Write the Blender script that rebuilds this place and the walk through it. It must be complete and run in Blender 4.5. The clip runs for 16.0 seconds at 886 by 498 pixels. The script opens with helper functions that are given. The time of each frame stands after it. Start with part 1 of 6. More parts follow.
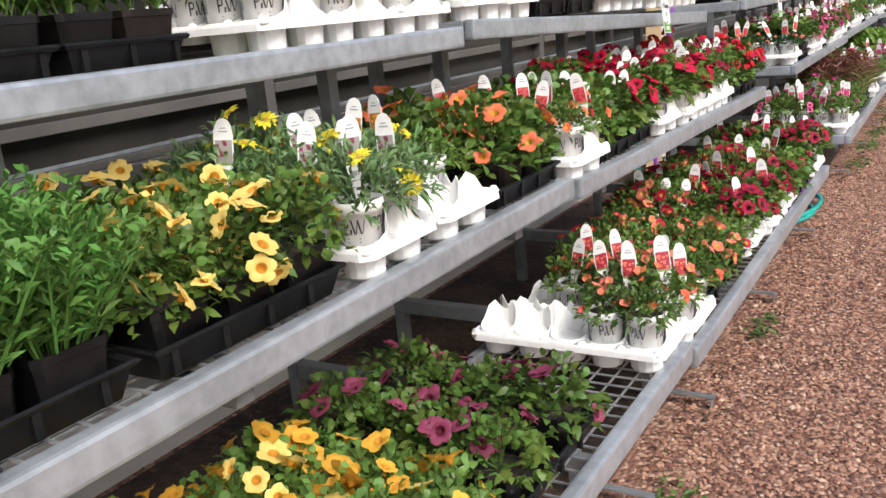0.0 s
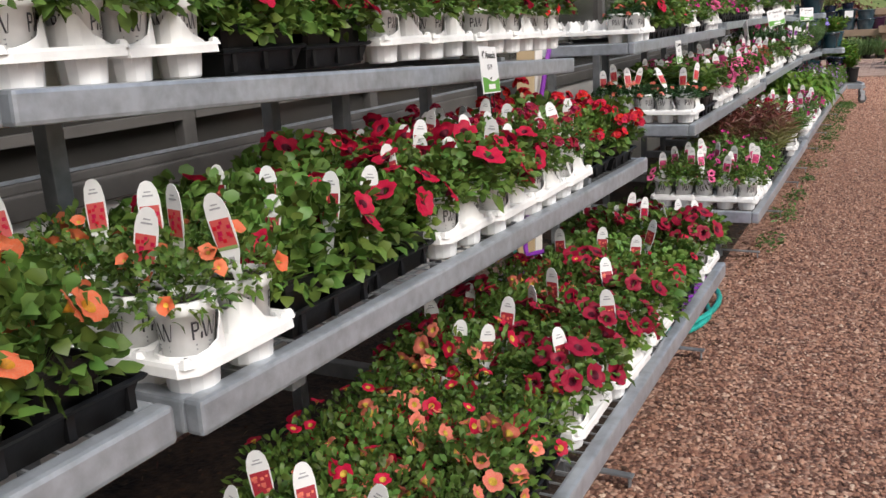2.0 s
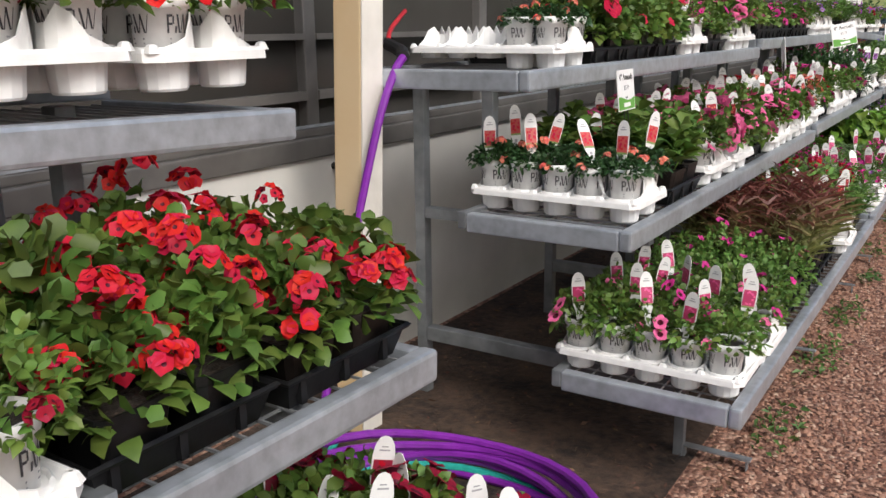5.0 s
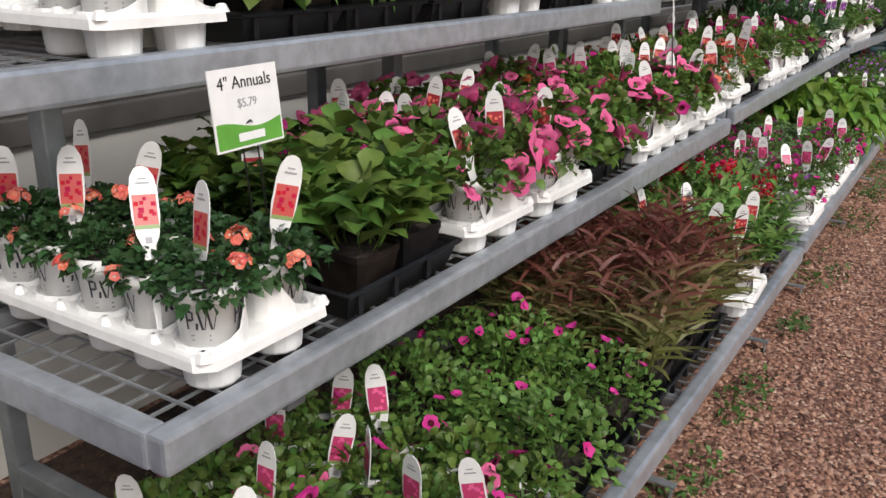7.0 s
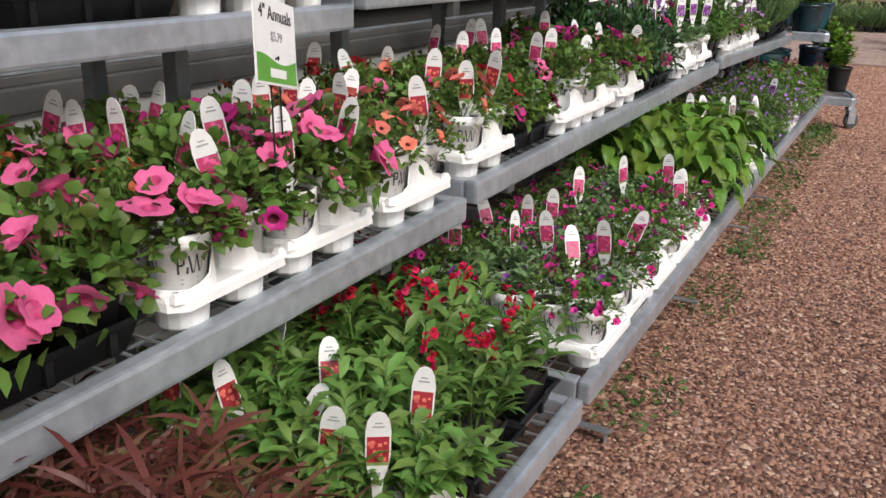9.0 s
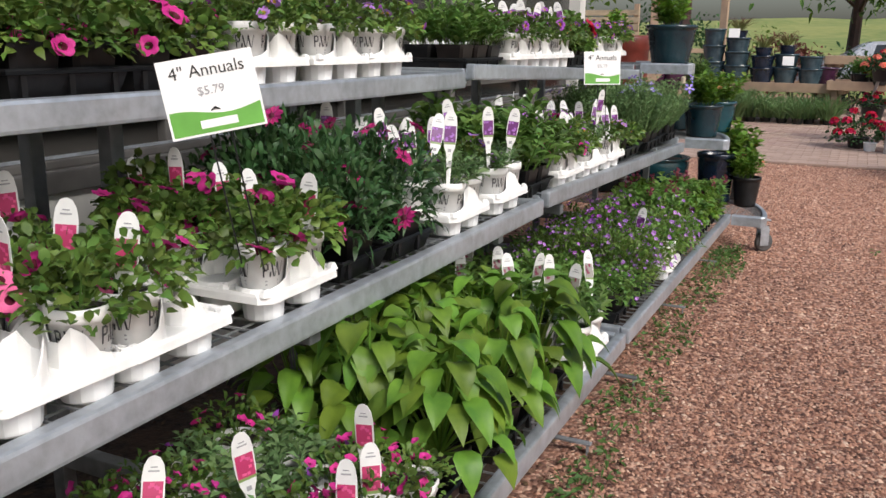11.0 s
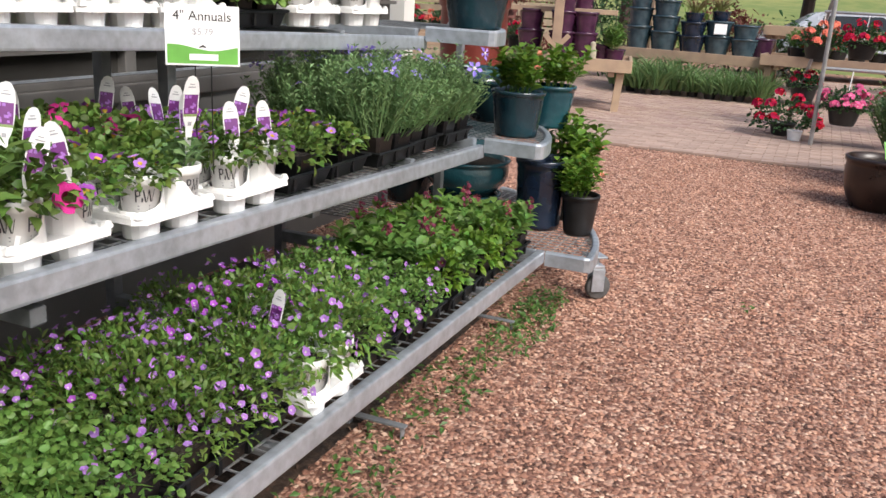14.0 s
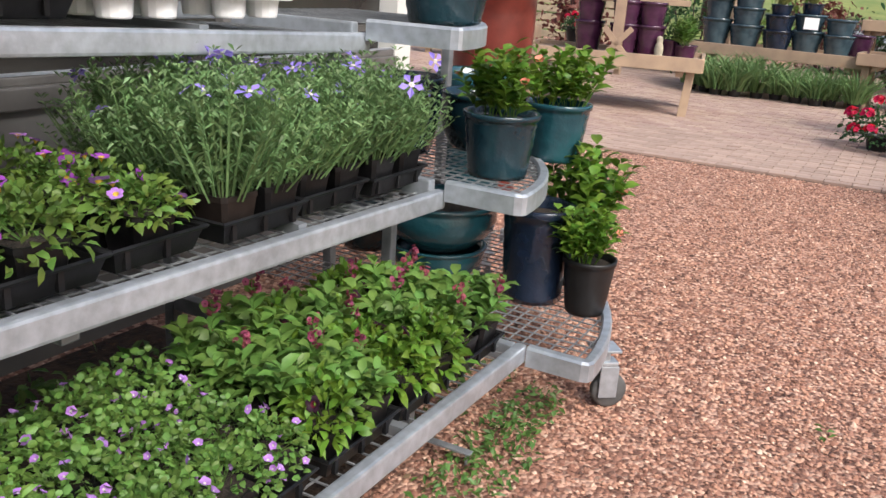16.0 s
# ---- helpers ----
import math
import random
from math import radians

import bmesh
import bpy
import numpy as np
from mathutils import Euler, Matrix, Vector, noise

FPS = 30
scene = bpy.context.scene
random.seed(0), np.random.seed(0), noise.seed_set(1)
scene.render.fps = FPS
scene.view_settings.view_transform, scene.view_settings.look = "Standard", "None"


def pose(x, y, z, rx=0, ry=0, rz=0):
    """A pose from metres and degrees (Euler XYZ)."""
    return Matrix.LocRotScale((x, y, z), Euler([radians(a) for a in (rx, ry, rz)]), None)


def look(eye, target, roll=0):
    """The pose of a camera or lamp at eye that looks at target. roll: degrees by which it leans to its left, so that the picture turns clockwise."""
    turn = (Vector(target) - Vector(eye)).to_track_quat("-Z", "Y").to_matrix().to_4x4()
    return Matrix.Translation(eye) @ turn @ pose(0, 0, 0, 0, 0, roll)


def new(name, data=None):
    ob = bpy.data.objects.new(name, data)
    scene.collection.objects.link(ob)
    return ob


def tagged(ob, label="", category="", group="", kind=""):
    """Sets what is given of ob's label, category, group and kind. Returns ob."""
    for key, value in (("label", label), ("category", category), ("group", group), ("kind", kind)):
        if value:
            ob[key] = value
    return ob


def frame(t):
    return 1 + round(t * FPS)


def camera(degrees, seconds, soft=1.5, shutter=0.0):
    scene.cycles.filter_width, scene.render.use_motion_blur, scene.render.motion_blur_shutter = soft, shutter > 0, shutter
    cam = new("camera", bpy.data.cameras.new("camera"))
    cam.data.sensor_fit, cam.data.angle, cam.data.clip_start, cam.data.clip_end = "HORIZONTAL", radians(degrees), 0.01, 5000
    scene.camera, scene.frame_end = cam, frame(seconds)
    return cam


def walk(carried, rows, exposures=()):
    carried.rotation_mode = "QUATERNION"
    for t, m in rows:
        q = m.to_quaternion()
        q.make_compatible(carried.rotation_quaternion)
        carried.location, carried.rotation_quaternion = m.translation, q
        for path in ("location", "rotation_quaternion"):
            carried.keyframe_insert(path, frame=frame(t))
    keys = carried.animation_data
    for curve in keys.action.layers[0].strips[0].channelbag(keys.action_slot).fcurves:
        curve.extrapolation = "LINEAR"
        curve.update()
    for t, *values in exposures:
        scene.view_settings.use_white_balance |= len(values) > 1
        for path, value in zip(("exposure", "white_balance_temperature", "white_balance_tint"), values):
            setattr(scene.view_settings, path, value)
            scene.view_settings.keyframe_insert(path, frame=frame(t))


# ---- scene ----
cam = camera(54.7, 16.0)
PATH = [
    (0, (0.883, 0.502, 1.243), (-0.14, 2.135, 0.71), -5.4),
    (0.5, (0.865, 0.815, 1.246), (-0.159, 2.463, 0.761), -3.9),
    (1, (0.82, 1.131, 1.274), (-0.172, 2.813, 0.84), -3.7),
    (1.5, (0.822, 1.474, 1.255), (-0.107, 3.189, 0.811), -3.7),
    (2, (0.853, 1.82, 1.268), (-0.058, 3.528, 0.766), -3.3),
    (2.5, (0.826, 2.216, 1.283), (-0.072, 3.932, 0.785), -4.0),
    (3, (0.801, 2.608, 1.259), (-0.095, 4.327, 0.767), -2.5),
    (3.5, (0.788, 2.982, 1.251), (-0.168, 4.669, 0.762), -1.3),
    (4, (0.749, 3.334, 1.272), (-0.213, 5.015, 0.775), -1.3),
    (4.2, (0.75, 3.448, 1.261), (-0.215, 5.128, 0.764), -1.8),
    (6.3, (0.763, 5.091, 1.25), (-0.413, 6.609, 0.689), 2.8),
    (6.5, (0.757, 5.211, 1.251), (-0.405, 6.728, 0.661), 2.6),
    (7, (0.751, 5.537, 1.296), (-0.25, 7.136, 0.633), 1.0),
    (7.5, (0.802, 5.885, 1.261), (-0.087, 7.525, 0.54), 1.9),
    (8, (0.858, 6.238, 1.256), (-0.105, 7.821, 0.503), 2.3),
    (8.5, (0.811, 6.661, 1.268), (-0.097, 8.294, 0.553), 1.7),
    (9, (0.825, 7.012, 1.268), (-0.06, 8.676, 0.6), 1.4),
    (9.2, (0.844, 7.14, 1.277), (-0.083, 8.796, 0.644), 1.3),
    (11.3, (0.943, 8.859, 1.279), (0.135, 10.628, 0.813), 0.5),
    (11.5, (0.954, 8.99, 1.293), (0.171, 10.767, 0.814), 0.6),
    (12, (1.02, 9.316, 1.273), (0.318, 11.121, 0.773), 2.0),
    (12.5, (1.111, 9.663, 1.281), (0.468, 11.469, 0.708), 3.5),
    (13, (1.124, 9.994, 1.286), (0.553, 11.814, 0.685), 3.2),
    (13.5, (1.169, 10.309, 1.308), (0.581, 12.136, 0.745), 3.0),
    (14, (1.253, 10.61, 1.301), (0.517, 12.38, 0.73), 3.4),
    (14.5, (1.262, 10.909, 1.285), (0.446, 12.65, 0.735), 3.0),
    (15, (1.218, 11.258, 1.305), (0.472, 13.037, 0.775), 3.5),
    (15.5, (1.185, 11.543, 1.295), (0.403, 13.292, 0.721), 4.8),
    (16, (1.159, 11.817, 1.3), (0.273, 13.505, 0.694), 4.0),
]
EXPOSURES = [(0, 0.70), (1, 0.54), (2, 0.24), (3, 0.38), (4, 0.42), (6, 0.14), (7, 0.12), (8, 0.40), (9, 0.22), (11.5, 0.38), (12.5, 0.56), (13.5, 0.68), (15, 0.54), (16, 0.78)]
walk(cam, [(t, look(eye, target, roll)) for t, eye, target, roll in PATH], EXPOSURES)

# ---- world, sun, exposure ----
world = bpy.data.worlds.new("sky")
scene.world = world
world.use_nodes = True
wn = world.node_tree.nodes
sky = wn.new("ShaderNodeTexSky")
sky.sky_type, sky.sun_disc = "NISHITA", False
sky.sun_elevation, sky.sun_rotation = radians(45), radians(118)
sky.air_density, sky.dust_density, sky.ozone_density = 1.0, 4.0, 1.0
wn["Background"].inputs[1].default_value = 0.11
world.node_tree.links.new(sky.outputs[0], wn["Background"].inputs[0])
sun_data = bpy.data.lights.new("sun", "SUN")
sun_data.energy, sun_data.angle, sun_data.color = 2.2, radians(28), (1.0, 0.98, 0.95)
sun = new("sun", sun_data)
sun.matrix_world = look((0, 0, 0), (-math.sin(radians(118)) * 0.707, -math.cos(radians(118)) * 0.707, -0.707))

# ---- materials ----
RND = np.random.default_rng(7)


def mat(name, col, rough=0.6, metal=0.0, vary=0.12, scale=20.0, bump=0.0, bscale=60.0, rnd=0.0, col2=None, spec=0.5, trans=0.0, coat=0.0):
    """A procedural surface: two scales of noise over the base colour, roughness and bump; rnd varies each object."""
    m = bpy.data.materials.new(name)
    m.use_nodes = True
    n, l = m.node_tree.nodes, m.node_tree.links
    b = n["Principled BSDF"]
    tc = n.new("ShaderNodeTexCoord")
    n1, n2 = n.new("ShaderNodeTexNoise"), n.new("ShaderNodeTexNoise")
    n1.inputs["Scale"].default_value, n1.inputs["Detail"].default_value = scale, 6
    n2.inputs["Scale"].default_value, n2.inputs["Detail"].default_value = scale / 7, 3
    mx = n.new("ShaderNodeMix")
    mx.data_type = "RGBA"
    c2 = col2 or tuple(max(0.0, c * (1 - 2.2 * vary)) for c in col)
    mx.inputs[6].default_value, mx.inputs[7].default_value = (*c2, 1), (*col, 1)
    add = n.new("ShaderNodeMath")
    add.operation = "ADD"
    rmp = n.new("ShaderNodeMapRange")
    rmp.inputs[1].default_value, rmp.inputs[2].default_value = 0.75, 1.2
    for t in (n1, n2):
        l.new(tc.outputs["Object"], t.inputs["Vector"])
    l.new(n1.outputs[0], add.inputs[0]), l.new(n2.outputs[0], add.inputs[1])
    l.new(add.outputs[0], rmp.inputs[0]), l.new(rmp.outputs[0], mx.inputs[0])
    last = mx.outputs[2]
    if rnd:
        oi, hsv = n.new("ShaderNodeObjectInfo"), n.new("ShaderNodeHueSaturation")
        gm = n.new("ShaderNodeNewGeometry")
        ad = n.new("ShaderNodeMath")
        ad.operation = "ADD"
        l.new(oi.outputs["Random"], ad.inputs[0]), l.new(gm.outputs["Random Per Island"], ad.inputs[1])
        mv = n.new("ShaderNodeMapRange")
        mv.inputs[1].default_value, mv.inputs[2].default_value = 0, 2
        mv.inputs[3].default_value, mv.inputs[4].default_value = 1 - rnd, 1 + rnd
        mh = n.new("ShaderNodeMapRange")
        mh.inputs[3].default_value, mh.inputs[4].default_value = 0.5 - rnd * 0.05, 0.5 + rnd * 0.05
        l.new(ad.outputs[0], mv.inputs[0]), l.new(gm.outputs["Random Per Island"], mh.inputs[0])
        l.new(last, hsv.inputs["Color"]), l.new(mv.outputs[0], hsv.inputs["Value"]), l.new(mh.outputs[0], hsv.inputs["Hue"])
        last = hsv.outputs[0]
    l.new(last, b.inputs["Base Color"])
    b.inputs["Metallic"].default_value, b.inputs["Specular IOR Level"].default_value = metal, spec
    rr = n.new("ShaderNodeMapRange")
    rr.inputs[3].default_value, rr.inputs[4].default_value = max(0.03, rough - 0.1), min(1, rough + 0.1)
    l.new(n1.outputs[0], rr.inputs[0]), l.new(rr.outputs[0], b.inputs["Roughness"])
    b.inputs["Coat Weight"].default_value = coat
    if trans:
        b.inputs["Subsurface Weight"].default_value = 0
        tr, ms = n.new("ShaderNodeBsdfTranslucent"), n.new("ShaderNodeMixShader")
        ms.inputs[0].default_value = trans
        l.new(last, tr.inputs[0]), l.new(b.outputs[0], ms.inputs[1]), l.new(tr.outputs[0], ms.inputs[2])
        l.new(ms.outputs[0], n["Material Output"].inputs[0])
    if bump:
        nb, bp = n.new("ShaderNodeTexNoise"), n.new("ShaderNodeBump")
        nb.inputs["Scale"].default_value, nb.inputs["Detail"].default_value = bscale, 5
        bp.inputs["Strength"].default_value, bp.inputs["Distance"].default_value = bump, 0.01
        l.new(tc.outputs["Object"], nb.inputs["Vector"]), l.new(nb.outputs[0], bp.inputs["Height"])
        l.new(bp.outputs[0], b.inputs["Normal"])
    return m


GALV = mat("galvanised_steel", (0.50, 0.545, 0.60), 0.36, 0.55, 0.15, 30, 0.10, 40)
GALV_DARK = mat("dark_steel", (0.30, 0.32, 0.34), 0.5, 0.5, 0.2, 16, 0.15, 40)
WIRE = mat("steel_wire", (0.42, 0.44, 0.46), 0.4, 0.6, 0.15, 30)
WHITE = mat("white_plastic", (0.86, 0.86, 0.85), 0.35, 0, 0.06, 30, 0.03, 60)
POTW = mat("white_pot_plastic", (0.84, 0.84, 0.83), 0.38, 0, 0.07, 40, 0.03, 60)
BLACK = mat("black_plastic", (0.010, 0.010, 0.011), 0.42, 0, 0.3, 30, 0.05, 80, spec=0.28)
BROWNP = mat("brown_black_plastic", (0.02, 0.015, 0.013), 0.45, 0, 0.3, 30, 0.05, 80, spec=0.28)
SOIL = mat("potting_soil", (0.05, 0.035, 0.025), 0.95, 0, 0.4, 90, 0.8, 160)
INK = mat("dark_ink", (0.05, 0.05, 0.06), 0.5)
INKG = mat("grey_ink", (0.4, 0.4, 0.42), 0.5)
GREENINK = mat("green_ink", (0.14, 0.42, 0.06), 0.4)
TAGW = mat("white_tag_plastic", (0.85, 0.85, 0.84), 0.35, 0, 0.05, 40, trans=0.15)


def leafmat(name, col, col2, rnd=0.35):
    return mat(name, col, 0.45, 0, 0.25, 25, rnd=rnd, col2=col2, trans=0.28, spec=0.35)


def petal(name, col, col2=None):
    return mat(name, col, 0.55, 0, 0.15, 60, rnd=0.22, col2=col2, trans=0.3, spec=0.25)


LEAF = leafmat("petunia_leaf", (0.14, 0.225, 0.042), (0.065, 0.125, 0.026), 0.5)
LEAF_M = leafmat("mid_green_leaf", (0.16, 0.28, 0.06), (0.095, 0.19, 0.042))
LEAF_D = leafmat("dark_leaf", (0.05, 0.115, 0.036), (0.03, 0.075, 0.025))
LEAF_F = leafmat("fern_leaf", (0.17, 0.35, 0.08), (0.11, 0.25, 0.05))
LEAF_L = leafmat("lime_leaf", (0.155, 0.27, 0.03), (0.075, 0.16, 0.022), 0.4)
LEAF_G = leafmat("grey_green_leaf", (0.19, 0.30, 0.12), (0.12, 0.21, 0.08))
LEAF_B = leafmat("bronze_blade", (0.20, 0.055, 0.04), (0.12, 0.085, 0.035), 0.6)
bn, bl = LEAF_B.node_tree.nodes, LEAF_B.node_tree.links
bgeo, bramp = bn.new("ShaderNodeNewGeometry"), bn.new("ShaderNodeValToRGB")
bramp.color_ramp.elements[0].color, bramp.color_ramp.elements[1].color = (0.12, 0.032, 0.028, 1), (0.30, 0.31, 0.10, 1)
for at, col in ((0.3, (0.165, 0.055, 0.04, 1)), (0.45, (0.17, 0.12, 0.055, 1)), (0.7, (0.19, 0.21, 0.07, 1))):
    bramp.color_ramp.elements.new(at).color = col
btc, bsx, bmr, bmx = bn.new("ShaderNodeTexCoord"), bn.new("ShaderNodeSeparateXYZ"), bn.new("ShaderNodeMapRange"), bn.new("ShaderNodeMix")
bmr.inputs[1].default_value, bmr.inputs[2].default_value, bmr.inputs[3].default_value, bmr.inputs[4].default_value = 0.05, 0.24, 1.0, 0.0
bmx.inputs[0].default_value = 0.7
bl.new(btc.outputs["Object"], bsx.inputs[0]), bl.new(bsx.outputs["Z"], bmr.inputs[0])
bl.new(bgeo.outputs["Random Per Island"], bmx.inputs[2]), bl.new(bmr.outputs[0], bmx.inputs[3])
bl.new(bmx.outputs[0], bramp.inputs[0]), bl.new(bramp.outputs[0], bn["Principled BSDF"].inputs["Base Color"])
bl.new(bramp.outputs[0], bn["Translucent BSDF"].inputs[0])
PET = {
    "yellow": petal("yellow_petal", (0.86, 0.68, 0.24), (0.82, 0.56, 0.12)),
    "lemon": petal("lemon_petal", (0.85, 0.72, 0.05)),
    "gold": petal("golden_petal", (0.80, 0.48, 0.05), (0.75, 0.33, 0.06)),
    "orange": petal("orange_petal", (0.78, 0.15, 0.06), (0.74, 0.22, 0.12)),
    "coral": petal("coral_petal", (0.80, 0.16, 0.11), (0.78, 0.28, 0.2)),
    "red": petal("red_petal", (0.50, 0.006, 0.045), (0.58, 0.015, 0.07)),
    "rosewine": petal("rose_wine_petal", (0.36, 0.012, 0.13), (0.45, 0.03, 0.18)),
    "scarlet": petal("scarlet_petal", (0.62, 0.012, 0.03), (0.55, 0.02, 0.05)),
    "wine": petal("wine_petal", (0.27, 0.008, 0.035), (0.38, 0.012, 0.05)),
    "plum": petal("plum_petal", (0.22, 0.03, 0.11), (0.30, 0.08, 0.10)),
    "pink": petal("pink_petal", (0.80, 0.17, 0.36), (0.78, 0.12, 0.33)),
    "magenta": petal("magenta_petal", (0.55, 0.02, 0.22), (0.62, 0.05, 0.3)),
    "purple": petal("purple_petal", (0.30, 0.05, 0.42), (0.38, 0.10, 0.5)),
    "violet": petal("violet_petal", (0.27, 0.22, 0.72), (0.35, 0.25, 0.75)),
    "lilac": petal("lilac_petal", (0.46, 0.24, 0.62), (0.38, 0.16, 0.55)),
    "black": petal("black_petal", (0.03, 0.008, 0.02)),
}
THROAT = {
    "yellow": petal("orange_throat", (0.70, 0.30, 0.03)), "dark": petal("dark_throat", (0.12, 0.01, 0.03)),
    "gold": petal("gold_throat", (0.75, 0.5, 0.08)), "white": petal("pale_throat", (0.75, 0.7, 0.65)), "rose": petal("rose_throat", (0.66, 0.075, 0.24)),
}

# ---- mesh builders ----


def raw(name, verts, faces, mats, index=None, smooth=False):
    me = bpy.data.meshes.new(name)
    me.from_pydata([tuple(v) for v in verts], [], [tuple(f) for f in faces])
    for m in mats:
        me.materials.append(m)
    if index is not None:
        me.polygons.foreach_set("material_index", list(index))
    if smooth:
        me.polygons.foreach_set("use_smooth", [True] * len(me.polygons))
    me.update()
    return me


def part(name, bm, material, parent=None, label="", smooth=False):
    """Links a bmesh (or a ready mesh) as one object under a thing or a part."""
    if isinstance(bm, bmesh.types.BMesh):
        me = bpy.data.meshes.new(name)
        bm.to_mesh(me)
        bm.free()
        me.materials.append(material)
        if smooth:
            me.polygons.foreach_set("use_smooth", [True] * len(me.polygons))
    else:
        me = bm
    ob = new(name, me)
    ob.parent = parent
    return tagged(ob, label)


def box(bm, x0, x1, y0, y1, z0, z1, bevel=0.0, m=None):
    r = bmesh.ops.create_cube(bm, size=1)["verts"]
    t = Matrix.Translation(((x0 + x1) / 2, (y0 + y1) / 2, (z0 + z1) / 2)) @ Matrix.Diagonal((x1 - x0, y1 - y0, z1 - z0, 1))
    bmesh.ops.transform(bm, matrix=(m or Matrix()) @ t, verts=r)
    if bevel:
        es = list({e for v in r for e in v.link_edges})
        bmesh.ops.bevel(bm, geom=es, offset=bevel, segments=2, affect="EDGES", profile=0.6)
    return bm


def boxes(*specs, bevel=0.0):
    bm = bmesh.new()
    for s in specs:
        box(bm, *s, bevel=bevel)
    return bm


def tube(bm, pts, r, sides=8, caps=True, radii=None):
    """A round bar along points."""
    pts = [Vector(p) for p in pts]
    rings = []
    a = None
    for i, p in enumerate(pts):
        d = (pts[min(i + 1, len(pts) - 1)] - pts[max(i - 1, 0)]).normalized()
        a = d.orthogonal().normalized() if a is None else (a - d * a.dot(d)).normalized()
        b = d.cross(a)
        rr = radii[i] if radii else r
        rings.append([bm.verts.new(p + rr * (math.cos(k * math.tau / sides) * a + math.sin(k * math.tau / sides) * b)) for k in range(sides)])
    for q, w in zip(rings, rings[1:]):
        for k in range(sides):
            bm.faces.new((q[k], q[(k + 1) % sides], w[(k + 1) % sides], w[k]))
    if caps:
        bm.faces.new(rings[0][::-1]), bm.faces.new(rings[-1])
    return bm


def lathe(bm, prof, sides=20, m=None, cap=True):
    """Turns a profile of (radius, height) about z."""
    rings = []
    for r, z in prof:
        ring = []
        for k in range(sides):
            v = Vector((r * math.cos(k * math.tau / sides), r * math.sin(k * math.tau / sides), z))
            ring.append(bm.verts.new(m @ v if m else v))
        rings.append(ring)
    for q, w in zip(rings, rings[1:]):
        for k in range(sides):
            bm.faces.new((q[k], q[(k + 1) % sides], w[(k + 1) % sides], w[k]))
    if cap:
        bm.faces.new(rings[0][::-1])
    return bm


# ---- setting: ground, wall ----
def dry_lit_patches(m, source):
    """Gravel pales from damp near the watered benches to dry in the open yard, with a blotchy edge; the yard's brighter
    sky light is put into this colour too.
    """
    n, l = m.node_tree.nodes, m.node_tree.links
    tc, sx, ns = n.new("ShaderNodeTexCoord"), n.new("ShaderNodeSeparateXYZ"), n.new("ShaderNodeTexNoise")
    ns.inputs["Scale"].default_value, ns.inputs["Detail"].default_value = 0.9, 5
    add, mr, hs = n.new("ShaderNodeMath"), n.new("ShaderNodeMapRange"), n.new("ShaderNodeHueSaturation")
    add.operation = "MULTIPLY_ADD"
    add.inputs[1].default_value = 5.0
    mr.inputs[1].default_value, mr.inputs[2].default_value, mr.inputs[3].default_value, mr.inputs[4].default_value = 12.2, 17.5, 0.98, 1.42
    l.new(tc.outputs["Object"], sx.inputs[0]), l.new(tc.outputs["Object"], ns.inputs["Vector"])
    l.new(ns.outputs[0], add.inputs[0]), l.new(sx.outputs["Y"], add.inputs[2]), l.new(add.outputs[0], mr.inputs[0])
    l.new(mr.outputs[0], hs.inputs["Value"]), l.new(source, hs.inputs["Color"])
    l.new(hs.outputs[0], n["Principled BSDF"].inputs["Base Color"])


def ground_mat():
    m = mat("gravel_ground", (0.36, 0.23, 0.18), 0.85, 0, 0.25, 3, 0.0)
    n, l = m.node_tree.nodes, m.node_tree.links
    b = n["Principled BSDF"]
    tc = n.new("ShaderNodeTexCoord")
    vo, bp = n.new("ShaderNodeTexVoronoi"), n.new("ShaderNodeBump")
    vo.inputs["Scale"].default_value = 62
    rp = n.new("ShaderNodeValToRGB")
    rp.color_ramp.elements[0].color, rp.color_ramp.elements[1].color = (0.085, 0.04, 0.028, 1), (0.45, 0.285, 0.21, 1)
    e = rp.color_ramp.elements.new(0.5)
    e.color = (0.245, 0.118, 0.08, 1)
    sp = n.new("ShaderNodeSeparateColor")
    l.new(tc.outputs["Object"], vo.inputs["Vector"]), l.new(vo.outputs["Color"], sp.inputs[0]), l.new(sp.outputs[0], rp.inputs[0])
    dry_lit_patches(m, rp.outputs[0])
    bp.inputs["Strength"].default_value, bp.inputs["Distance"].default_value = 0.9, 0.012
    bp.invert = True
    l.new(vo.outputs["Distance"], bp.inputs["Height"]), l.new(bp.outputs[0], b.inputs["Normal"])
    return m


GRAVEL = ground_mat()
ground = tagged(part("ground", boxes((-60, 60, -40, 120, -0.3, 0.0)), GRAVEL), "reddish brown crushed gravel ground", "ground", kind="structure")
DIRT = mat("bark_dirt", (0.075, 0.045, 0.03), 0.95, 0, 0.4, 30, 0.9, 70)
dirt = tagged(part("soil_strip", boxes((-1.15, 0.12, -2.0, 13.9, -0.05, 0.004)), DIRT), "dark bark and dirt strip under the benches", "ground", kind="structure")

